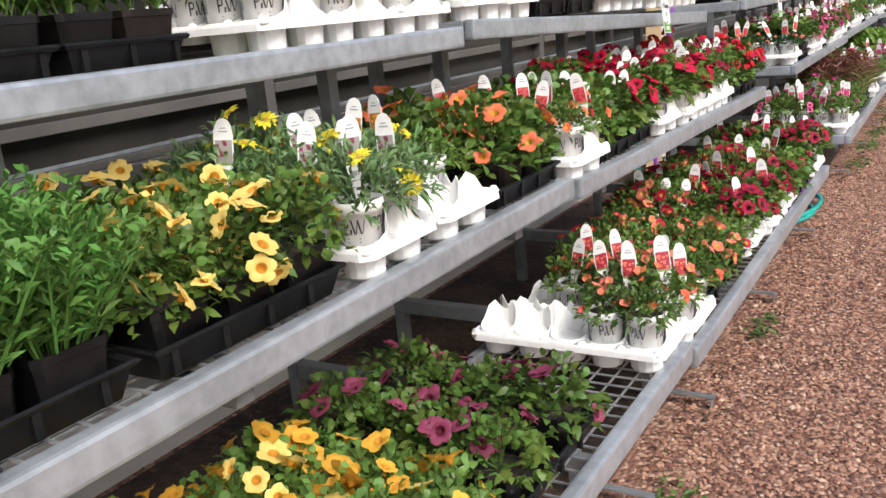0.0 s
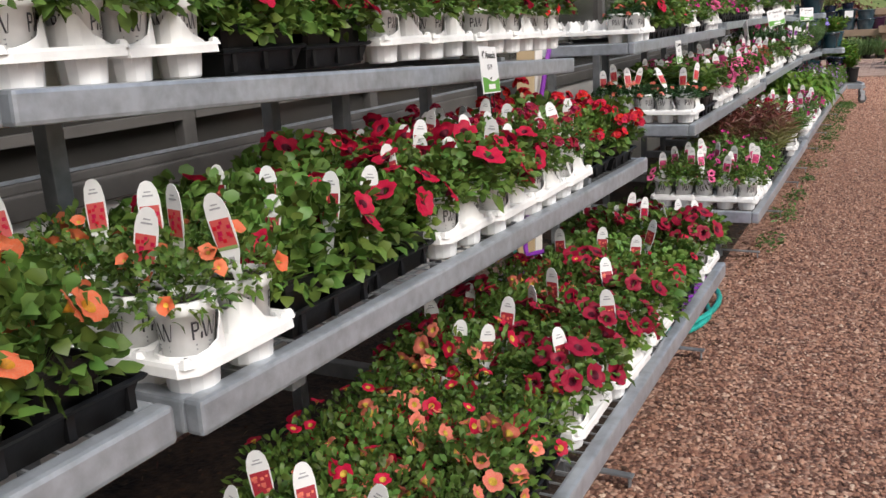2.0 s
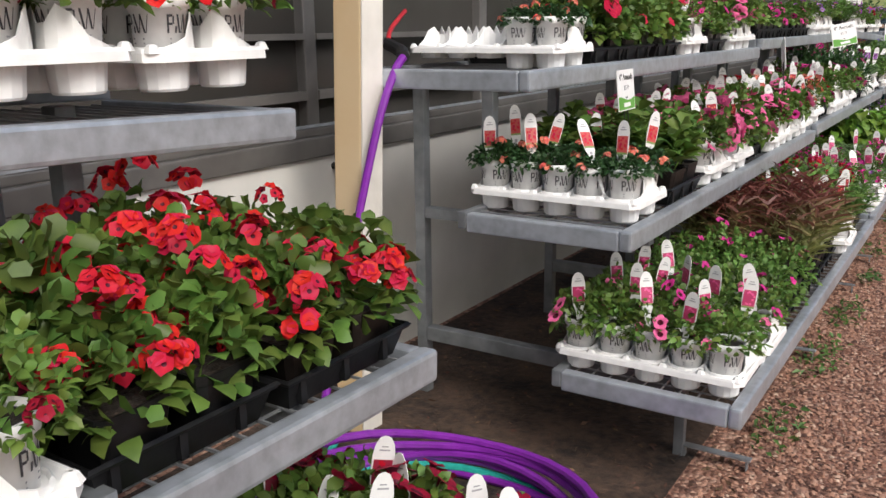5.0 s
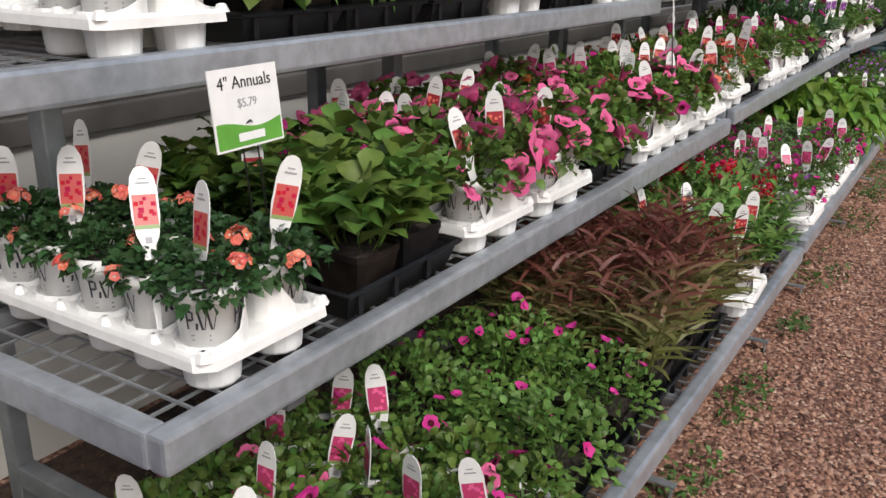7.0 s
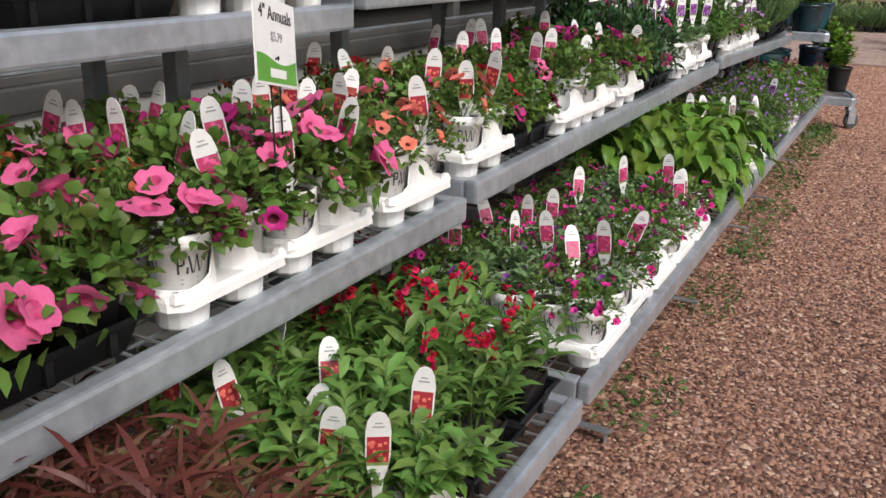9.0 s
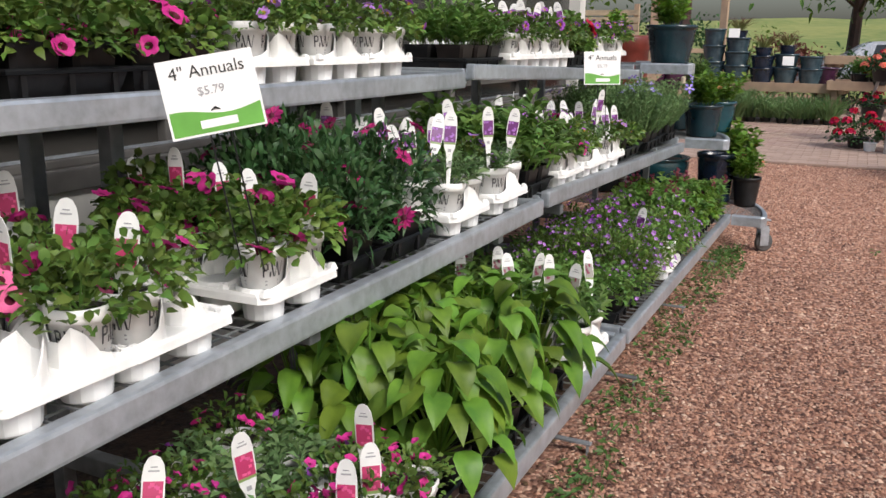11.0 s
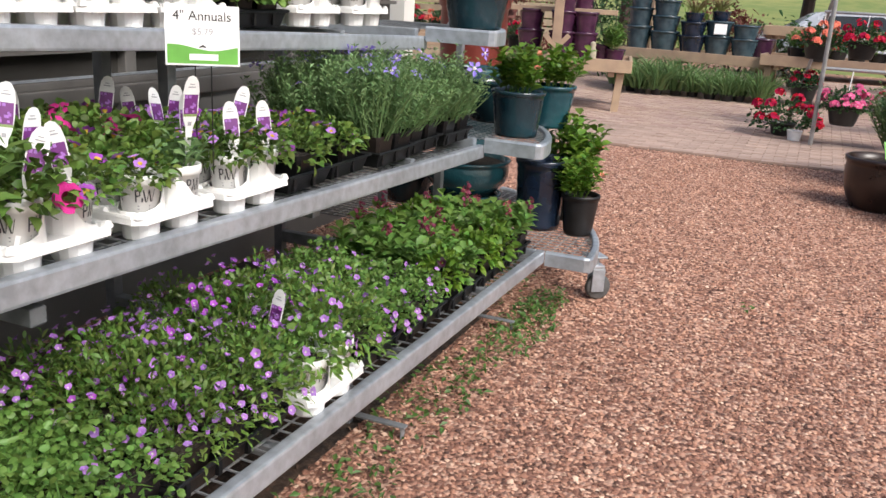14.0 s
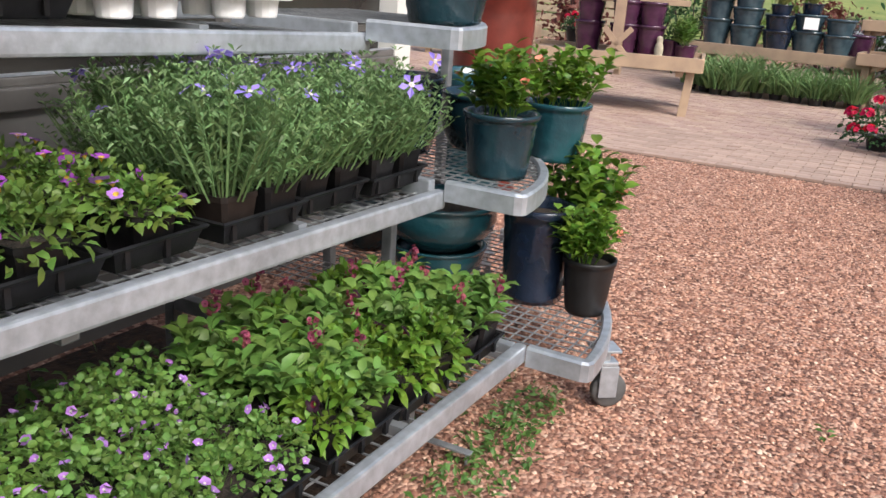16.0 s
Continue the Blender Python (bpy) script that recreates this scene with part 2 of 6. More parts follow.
WALLW = mat("white_wall_panel", (0.74, 0.73, 0.69), 0.6, 0, 0.12, 2.5, 0.05, 20)
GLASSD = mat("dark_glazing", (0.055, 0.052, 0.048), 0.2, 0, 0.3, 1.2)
ALU = mat("aluminium_frame", (0.20, 0.19, 0.18), 0.45, 0.4, 0.2, 6)
LOUV = mat("grey_louver", (0.16, 0.15, 0.14), 0.5, 0.2, 0.2, 4)
wall = tagged(part("wall_greenhouse", boxes((-1.36, -1.18, -3.0, 11.6, -0.02, 0.83)), WALLW), "off-white lower wall panel of a greenhouse", "wall", kind="structure")
# far stretch of the lower wall: its weaker light is put into the grey
part("grey_panel", boxes((-1.36, -1.183, 11.603, 15.6, -0.02, 0.83)), mat("shaded_wall_grey", (0.20, 0.195, 0.185), 0.6, 0, 0.2, 2.5, 0.08, 20), wall, "lower wall panel with shade put into its grey colour")
for k in range(16):
    y0 = -3.0 + k * 1.162
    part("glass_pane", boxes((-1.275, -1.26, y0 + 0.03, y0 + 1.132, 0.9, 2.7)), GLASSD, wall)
    part("mullion", boxes((-1.30, -1.22, y0 - 0.03, y0 + 0.03, 0.87, 2.7), bevel=0.006), ALU, wall)
    part("louver_slat", boxes((-1.25, -1.215, y0 + 0.03, y0 + 1.132, 1.02, 1.05), (-1.25, -1.215, y0 + 0.03, y0 + 1.132, 1.22, 1.24)), LOUV, wall)
part("sill_rail", boxes((-1.30, -1.165, -3.0, 15.6, 0.83, 0.90), (-1.30, -1.185, -3.0, 15.6, 0.9, 0.93), bevel=0.006), ALU, wall, "dark metal sill rail")
part("glazing_bead", boxes((-1.197, -1.187, -3.0, 15.6, 0.931, 0.940)), GALV, wall, "bright metal glazing bead")
part("upper_wall", boxes((-1.36, -1.18, -3.0, 15.6, 2.7, 3.2)), WALLW, wall)
part("end_wall", boxes((-1.36, -1.18, 15.602, 15.75, -0.02, 3.2)), WALLW, wall)

# ---- benches ----
BENCHES = ((0.12, 2.61), (2.65, 5.20), (6.11, 8.68), (8.72, 11.40), (11.44, 14.02))
RIMX, DEPTH = (-0.30, 0.0, 0.31), (0.51, 0.50, 0.50)
RIMZ = ((1.20, 0.785, 0.35), (1.185, 0.768, 0.31), (1.14, 0.735, 0.31), (1.18, 0.76, 0.325), (1.175, 0.745, 0.31))


SAG = {(1, 0): (1.215, 1.165), (1, 1): (0.768, 0.720), (4, 1): (0.76, 0.725), (4, 2): (0.325, 0.278)}  # tiers that run downhill: (bench, tier) to end heights


def tier_z(tier, y):
    for k, ((a, b), zs) in enumerate(zip(BENCHES, RIMZ)):
        if y < b + 0.02:
            if (k, tier) in SAG:
                z0, z1 = SAG[k, tier]
                return z0 + (z1 - z0) * (y - a) / (b - a)
            return zs[tier]
    return RIMZ[-1][tier]


def wire_deck(y0, y1, x0, x1, z):
    bm = bmesh.new()
    r = 0.002
    y = y0
    while y < y1:
        box(bm, x0, x1, y - r, y + r, z - r, z + r)
        y += 0.05
    x = x0 + 0.02
    while x < x1:
        box(bm, x - r, x + r, y0, y1, z - 3 * r, z - r)
        x += 0.05
    return bm


def rim_profile(y0, y1, x, z):
    """Front rim: a folded channel with rolled edges, its top at z."""
    bm = bmesh.new()
    box(bm, x - 0.035, x, y0, y1, z - 0.057, z, bevel=0.008)
    return bm


def bench(y0, y1, k):
    root = tagged(new("rolling_bench"), "galvanised steel three-tier stepped nursery bench", "plant bench", "stepped nursery benches")
    root.location = (0, 0, 0)
    for tier, (x, z, d) in enumerate(zip(RIMX, RIMZ[k], DEPTH)):
        before = len(root.children)
        part("front_rim", rim_profile(y0 + 0.004, y1 - 0.004, x, z), GALV, root, "galvanised folded steel rim")
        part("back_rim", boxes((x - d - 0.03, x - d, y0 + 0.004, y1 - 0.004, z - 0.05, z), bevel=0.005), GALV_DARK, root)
        for yy in (y0 + 0.004, y1 - 0.039):
            part("end_rim", boxes((x - d, x - 0.036, yy, yy + 0.035, z - 0.058, z - 0.002), bevel=0.006), GALV, root)
        part("wire_deck", wire_deck(y0 + 0.04, y1 - 0.04, x - d, x - 0.03, z - 0.012), WIRE, root, "welded wire mesh deck")["kind"] = "stuff"
        for f in (0.25, 0.5, 0.75):
            yy = y0 + (y1 - y0) * f
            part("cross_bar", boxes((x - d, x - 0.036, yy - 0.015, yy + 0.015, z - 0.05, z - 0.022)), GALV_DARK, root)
        if (k, tier) in SAG:
            z0, z1 = SAG[k, tier]
            lean = Matrix.Translation((0, y0, z0)) @ Matrix.Rotation(math.atan2(z1 - z0, y1 - y0), 4, "X") @ Matrix.Translation((0, -y0, -z))
            for ob in list(root.children)[before:]:
                ob.matrix_basis = lean @ ob.matrix_basis
    for f in (0.11, 0.5, 0.89):
        yy = y0 + (y1 - y0) * f
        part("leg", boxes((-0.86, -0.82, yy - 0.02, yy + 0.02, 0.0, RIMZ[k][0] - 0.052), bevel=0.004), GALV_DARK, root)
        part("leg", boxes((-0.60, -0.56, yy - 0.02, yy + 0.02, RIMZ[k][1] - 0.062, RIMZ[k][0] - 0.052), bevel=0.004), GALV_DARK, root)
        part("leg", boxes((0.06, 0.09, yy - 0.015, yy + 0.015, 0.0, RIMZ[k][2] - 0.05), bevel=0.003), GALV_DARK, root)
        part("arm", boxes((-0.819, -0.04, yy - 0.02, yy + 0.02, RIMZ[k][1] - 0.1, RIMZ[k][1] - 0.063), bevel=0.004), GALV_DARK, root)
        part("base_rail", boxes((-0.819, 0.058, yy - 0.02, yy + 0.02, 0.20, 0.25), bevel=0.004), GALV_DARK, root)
        part("foot_plate", boxes((0.091, 0.285, yy - 0.013, yy + 0.013, 0.035, 0.041), (0.091, 0.096, yy - 0.013, yy + 0.013, 0.0, 0.035), (0.272, 0.276, yy - 0.013, yy + 0.013, 0.0, 0.035), bevel=0.001), GALV_DARK, root, "bolted steel foot plate")
    return root


for k, (a, b) in enumerate(BENCHES):
    bench(a, b, k)

# ---- plants ----


def unit(v):
    return v / np.maximum(np.linalg.norm(v, axis=-1, keepdims=True), 1e-9)


def slim_leaves(P, D, L, W, rng, droop):
    """Small narrow leaves: a folded kite each."""
    n = len(P)
    D = unit(D)
    s = unit(np.cross(D, np.array([0, 0, 1.0]) + rng.normal(0, 0.5, (n, 3))))
    L, W = np.asarray(L)[:, None], np.asarray(W)[:, None]
    mid = P + 0.5 * L * D
    tip = P + L * D + np.array([0, 0, -1.0]) * L * droop
    V = np.stack([P, mid + s * W * 0.5, tip, mid - s * W * 0.5], 1).reshape(-1, 3)
    return V, [(4 * i, 4 * i + 3, 4 * i + 2, 4 * i + 1) for i in range(n)]


def leaves(P, D, L, W, rng, fold=0.12, droop=0.25, twist=0.5):
    """Folded pointed leaves: bases P, directions D, lengths L, widths W."""
    if np.mean(W) < 0.0145:
        return slim_leaves(P, D, L, W, rng, droop)
    n = len(P)
    D = unit(D)
    s = unit(np.cross(D, np.array([0, 0, 1.0]) + rng.normal(0, twist, (n, 3))))
    u = np.cross(s, D)
    L, W = np.asarray(L)[:, None], np.asarray(W)[:, None]
    g = np.array([0, 0, -1.0])
    m1 = P + 0.32 * L * D
    m2 = P + 0.68 * L * D + g * L * droop * 0.35
    tip = P + L * D + g * L * droop
    V = np.stack([P, m1 + s * W * 0.46 + u * W * fold, m1, m1 - s * W * 0.46 + u * W * fold,
                  m2 + s * W * 0.38 + u * W * fold, m2, m2 - s * W * 0.38 + u * W * fold, tip], 1).reshape(-1, 3)
    f = [(0, 2, 1), (0, 3, 2), (1, 2, 5, 4), (2, 3, 6, 5), (4, 5, 7), (5, 6, 7)]
    F = [tuple(8 * i + k for k in q) for i in range(n) for q in f]
    return V, F


def oval_leaves(P, D, L, W, rng, droop=0.25, twist=0.6):
    """Small rounded leaves with an arched blade: six corners each."""
    n = len(P)
    D = unit(D)
    s = unit(np.cross(D, np.array([0, 0, 1.0]) + rng.normal(0, twist, (n, 3))))
    u = np.cross(s, D)
    L, W = np.asarray(L)[:, None], np.asarray(W)[:, None]
    g = np.array([0, 0, -1.0])
    arch = rng.uniform(0.05, 0.22, (n, 1))
    m1 = P + 0.30 * L * D + u * L * arch * 0.8
    m2 = P + 0.68 * L * D + u * L * arch + g * L * droop * 0.4
    tip = P + L * D + g * L * droop
    V = np.stack([P, m1 + s * W * 0.46, m2 + s * W * 0.42, tip, m2 - s * W * 0.42, m1 - s * W * 0.46], 1).reshape(-1, 3)
    return V, [q for i in range(n) for q in ((6 * i, 6 * i + 5, 6 * i + 1), (6 * i + 1, 6 * i + 5, 6 * i + 4, 6 * i + 2), (6 * i + 2, 6 * i + 4, 6 * i + 3))]


def broad_leaves(P, D, L, W, rng, droop=0.85):
    """Large ovate leaves with a sunken midrib, a pointed tip and a curved blade."""
    V, F = [], []
    prof = ((0.0, 0.10), (0.12, 0.62), (0.32, 1.0), (0.55, 0.92), (0.78, 0.55), (0.92, 0.2), (1.0, 0.02))
    for p, d, l, w in zip(P, unit(D), L, W):
        s = unit(np.cross(d, np.array([0, 0, 1.0]) + rng.normal(0, 0.15, 3)))
        o, dr = len(V), droop * rng.uniform(0.6, 1.3)
        for t, k in prof:
            c = p + d * l * t * (1 - 0.25 * dr * t) + np.array([0, 0, -1.0]) * l * dr * t * t
            up = unit(np.cross(s, d + np.array([0, 0, -2.0 * dr * t])))
            for q, h in ((-1, 0.12), (-0.5, 0.10), (0, 0.0), (0.5, 0.10), (1, 0.12)):
                V.append(c + s * w * 0.5 * k * q + up * w * k * (h + rng.normal(0, 0.012)))
        for i in range(len(prof) - 1):
            for j in range(4):
                F.append((o + 5 * i + j, o + 5 * i + j + 1, o + 5 * i + j + 6, o + 5 * i + j + 5))
    return np.array(V), F


def blades(P, D, L, W, rng, bend=0.6):
    """Arching grass blades of four joints."""
    n = len(P)
    D = unit(D)
    s = unit(np.cross(D, rng.normal(0, 1, (n, 3))))
    L, W = np.asarray(L)[:, None], np.asarray(W)[:, None]
    out = unit(D * np.array([1, 1, 0]) + 1e-6)
    rows = []
    for t, w in ((0, 0.8), (0.35, 1.0), (0.7, 0.75), (1.0, 0.1)):
        c = P + D * L * t + (out * 0.35 + np.array([0, 0, -1.0])) * L * bend * t * t * 0.6
        rows += [c + s * W * w / 2, c - s * W * w / 2]
    V = np.stack(rows, 1).reshape(-1, 3)
    F = [(8 * i + 2 * k, 8 * i + 2 * k + 1, 8 * i + 2 * k + 3, 8 * i + 2 * k + 2) for i in range(n) for k in range(3)]
    return V, F


def trumpets(C, N, R, rng, lobes=5, depth=0.55, fine=False):
    """Open trumpet flowers: a lobed, ruffled face and a deep throat; material 1 is the throat."""
    V, F, I = [], [], []
    edge = (0.80, 0.97, 1.0, 0.97) if fine else (0.84, 1.0)
    lift = (-0.06, 0.05, 0.0, 0.05) if fine else (0.0, 0.0)
    k = lobes * len(edge)
    rings = ((1.0, 0.0), (0.72, 0.02), (0.36, -0.14), (0.2, -depth * 0.8)) if fine else ((1.0, 0.0), (0.45, -0.14), (0.24, -depth * 0.8))
    for c, nrm, r in zip(C, unit(N), R):
        a = unit(np.cross(nrm, [0.3, 0.2, 1.0]))
        b = np.cross(nrm, a)
        ph, o = rng.uniform(0, 6.28), len(V)
        wave = rng.normal(0, 0.09, lobes)
        size = 1 + rng.normal(0, 0.07, lobes)
        for ring, (rad, dz) in enumerate(rings):
            for j in range(k):
                q, lobe, w = ph + j * math.tau / k, j // len(edge), j % len(edge)
                rr, z = r * rad, dz
                if ring == 0:
                    rr *= edge[w] * size[lobe] * (1 + rng.normal(0, 0.025))
                    z += lift[w] + wave[lobe] + rng.normal(0, 0.03 if fine else 0.08)
                elif ring == 1 and fine:
                    z += wave[lobe] * 0.6 - (0.05 if w == 0 else 0)
                V.append(c + rr * (math.cos(q) * a + math.sin(q) * b) + nrm * r * z)
        V.append(c - nrm * r * (depth + 0.25))
        m = len(rings)
        for g in range(m - 1):
            for j in range(k):
                j2 = (j + 1) % k
                F.append((o + g * k + j, o + g * k + j2, o + (g + 1) * k + j2, o + (g + 1) * k + j)), I.append(1 if g == m - 2 and fine else 0)
        for j in range(k):
            F.append((o + (m - 1) * k + j, o + (m - 1) * k + (j + 1) % k, o + m * k)), I.append(1)
    return V, F, I


def daisies(C, N, R, rng, rays=11, slim=0.30):
    V, F, I = [], [], []
    for c, nrm, r in zip(C, unit(N), R):
        a = unit(np.cross(nrm, [0.3, 0.2, 1.0]))
        b = np.cross(nrm, a)
        for j in range(rays):
            q = j * math.tau / rays + rng.normal(0, 0.06)
            d, s, o = math.cos(q) * a + math.sin(q) * b, -math.sin(q) * a + math.cos(q) * b, len(V)
            w = r * slim
            V += [c + d * r * 0.15, c + d * r * 0.65 + s * w * 0.6 + nrm * r * 0.1, c + d * r * rng.uniform(0.9, 1.05) + nrm * r * rng.normal(0, 0.1), c + d * r * 0.65 - s * w * 0.6 + nrm * r * 0.1]
            F.append((o, o + 1, o + 2, o + 3)), I.append(0)
        o = len(V)
        for j in range(6):
            V.append(c + 0.24 * r * (math.cos(j * 1.047) * a + math.sin(j * 1.047) * b) + nrm * r * 0.06)
        V.append(c + nrm * r * 0.16)
        for j in range(6):
            F.append((o + j, o + (j + 1) % 6, o + 6)), I.append(1)
    return V, F, I


def dome(n, rng, r, h, low=-0.15):
    z = rng.uniform(low, 1, n)
    q = rng.uniform(0, math.tau, n)
    s = np.sqrt(np.maximum(0.05, 1 - np.clip(z, 0, 1) ** 2))
    return np.stack([np.cos(q) * s, np.sin(q) * s, z], 1) * np.array([r, r, h])


# kind: form, radius, height, leaves, leaf length, leaf width, leaf material, flower form, colours, count, size, throat
KINDS = {
    "fern": ("fern", 0.165, 0.21, 96, 0.040, 0.0085, LEAF_F, None, (), 0, 0, None),
    "petunia_yellow": ("mound", 0.105, 0.14, 260, 0.034, 0.020, LEAF, "trumpet", ("yellow",), 11, 0.025, "yellow"),
    "petunia_gold": ("mound", 0.10, 0.12, 190, 0.036, 0.019, LEAF_M, "trumpet", ("gold",), 13, 0.025, "yellow"),
    "petunia_plum": ("mound", 0.10, 0.10, 170, 0.040, 0.020, LEAF, "trumpet", ("plum",), 6, 0.025, "dark"),
    "daisy_lemon": ("mound", 0.095, 0.12, 260, 0.05, 0.010, LEAF_G, "daisy", ("lemon",), 2, 0.028, "gold"),
    "bidens": ("mound", 0.09, 0.085, 230, 0.036, 0.010, LEAF, "daisy", ("gold",), 1, 0.0185, "gold"),
    "petunia_orange": ("mound", 0.105, 0.16, 190, 0.046, 0.030, LEAF, "trumpet", ("orange",), 7, 0.027, "yellow"),
    "calibrachoa_orange": ("mound", 0.075, 0.08, 150, 0.030, 0.012, LEAF, "trumpet", ("orange",), 4, 0.016, "gold"),
    "petunia_rosy": ("mound", 0.105, 0.14, 240, 0.045, 0.030, LEAF, "trumpet", ("red",), 2, 0.030, "dark"),
    "petunia_red": ("mound", 0.095, 0.12, 230, 0.039, 0.025, LEAF, "trumpet", ("red",), 7, 0.031, "dark"),
    "petunia_wine": ("mound", 0.092, 0.10, 190, 0.040, 0.022, LEAF, "trumpet", ("wine",), 9, 0.026, "dark"),
    "verbena_wine": ("mound", 0.088, 0.14, 260, 0.034, 0.0150, LEAF, "cluster", ("wine",), 6, 0.0095, "dark"),
    "geranium_red": ("mound", 0.095, 0.17, 170, 0.048, 0.036, LEAF, "cluster", ("scarlet",), 9, 0.0135, "dark"),
    "verbena_coral": ("mound", 0.062, 0.05, 260, 0.024, 0.0146, LEAF_D, "cluster", ("coral",), 2, 0.0075, "white"),
    "dahlia_green": ("upright", 0.11, 0.17, 11, 0.085, 0.042, LEAF, "daisy", ("magenta",), 1, 0.022, "gold"),
    "petunia_pink": ("mound", 0.095, 0.11, 215, 0.038, 0.024, LEAF, "trumpet", ("pink",), 9, 0.031, "rose"),
    "petunia_magenta": ("mound", 0.095, 0.11, 215, 0.038, 0.024, LEAF, "trumpet", ("magenta",), 4, 0.030, "dark"),
    "calibrachoa_red": ("mound", 0.08, 0.09, 160, 0.028, 0.011, LEAF, "trumpet", ("coral", "scarlet"), 8, 0.0182, "dark"),
    "calibrachoa_star": ("mound", 0.10, 0.12, 190, 0.034, 0.014, LEAF, "trumpet", ("red", "coral"), 9, 0.019, "gold"),
    "calibrachoa_coral": ("mound", 0.08, 0.085, 180, 0.032, 0.014, LEAF, "trumpet", ("coral", "orange"), 7, 0.015, "gold"),
    "calibrachoa_pink": ("mound", 0.085, 0.09, 170, 0.028, 0.011, LEAF, "trumpet", ("magenta",), 10, 0.013, "dark"),
    "calibrachoa_purple": ("mound", 0.095, 0.09, 190, 0.034, 0.017, LEAF, "trumpet", ("purple", "lilac"), 5, 0.0185, "gold"),
    "osteospermum": ("mound", 0.125, 0.23, 330, 0.055, 0.0146, LEAF_D, "daisy", ("rosewine",), 5, 0.030, "dark"),
    "vinca_pink": ("mound", 0.08, 0.09, 160, 0.034, 0.017, LEAF, "trumpet", ("pink", "magenta"), 3, 0.020, "dark"),
    "green_pink": ("mound", 0.11, 0.14, 240, 0.032, 0.015, LEAF_M, "trumpet", ("magenta",), 6, 0.012, "dark"),
    "bronze_grass": ("upright", 0.125, 0.26, 19, 0.115, 0.0085, LEAF_B, None, (), 0, 0, None),
    "salvia": ("upright", 0.12, 0.22, 11, 0.105, 0.018, LEAF_M, "spike", ("red",), 3, 0.010, "dark"),
    "lance_green": ("upright", 0.115, 0.17, 12, 0.085, 0.019, LEAF_M, None, (), 0, 0, None),
    "lance_purple": ("upright", 0.11, 0.15, 9, 0.085, 0.030, LEAF_M, "spike", ("plum",), 1, 0.009, "dark"),
    "low_lance": ("upright", 0.085, 0.08, 9, 0.055, 0.013, LEAF_G, "trumpet", ("purple",), 1, 0.013, "dark"),
    "lime_leaf": ("big", 0.185, 0.27, 58, 0.105, 0.064, LEAF_L, None, (), 0, 0, None),
    "trailing": ("mound", 0.12, 0.09, 230, 0.024, 0.020, LEAF_M, "trumpet", ("lilac",), 3, 0.010, "white"),
    "trailing_lilac": ("mound", 0.11, 0.09, 210, 0.026, 0.018, LEAF_M, "trumpet", ("lilac",), 9, 0.0095, "white"),
    "lobelia": ("mound", 0.13, 0.16, 330, 0.034, 0.0095, LEAF, "trumpet", ("purple", "lilac"), 30, 0.0092, "white"),
    "laurentia": ("fern", 0.18, 0.26, 74, 0.034, 0.0066, LEAF_G, "daisy", ("violet",), 2, 0.028, "white"),
    "black_petunia": ("mound", 0.10, 0.11, 170, 0.05, 0.022, LEAF_L, "trumpet", ("black",), 3, 0.022, "dark"),
    "shrub": ("upright", 0.13, 0.22, 13, 0.075, 0.032, LEAF_L, "trumpet", ("coral",), 1, 0.018, "gold"),
    "ground_red": ("mound", 0.28, 0.25, 420, 0.055, 0.03, LEAF_D, "cluster", ("red",), 15, 0.024, "dark"),
    "basket_red": ("mound", 0.22, 0.2, 330, 0.06, 0.03, LEAF_D, "cluster", ("red", "coral"), 13, 0.024, "dark"),
    "basket_pink": ("mound", 0.22, 0.2, 330, 0.06, 0.03, LEAF_D, "cluster", ("pink",), 14, 0.024, "white"),
    "fountain_grass": ("grass", 0.26, 0.40, 170, 0.48, 0.012, LEAF_G, None, (), 0, 0, None),
    "red_grass": ("grass", 0.15, 0.35, 120, 0.4, 0.01, LEAF_B, None, (), 0, 0, None),
}


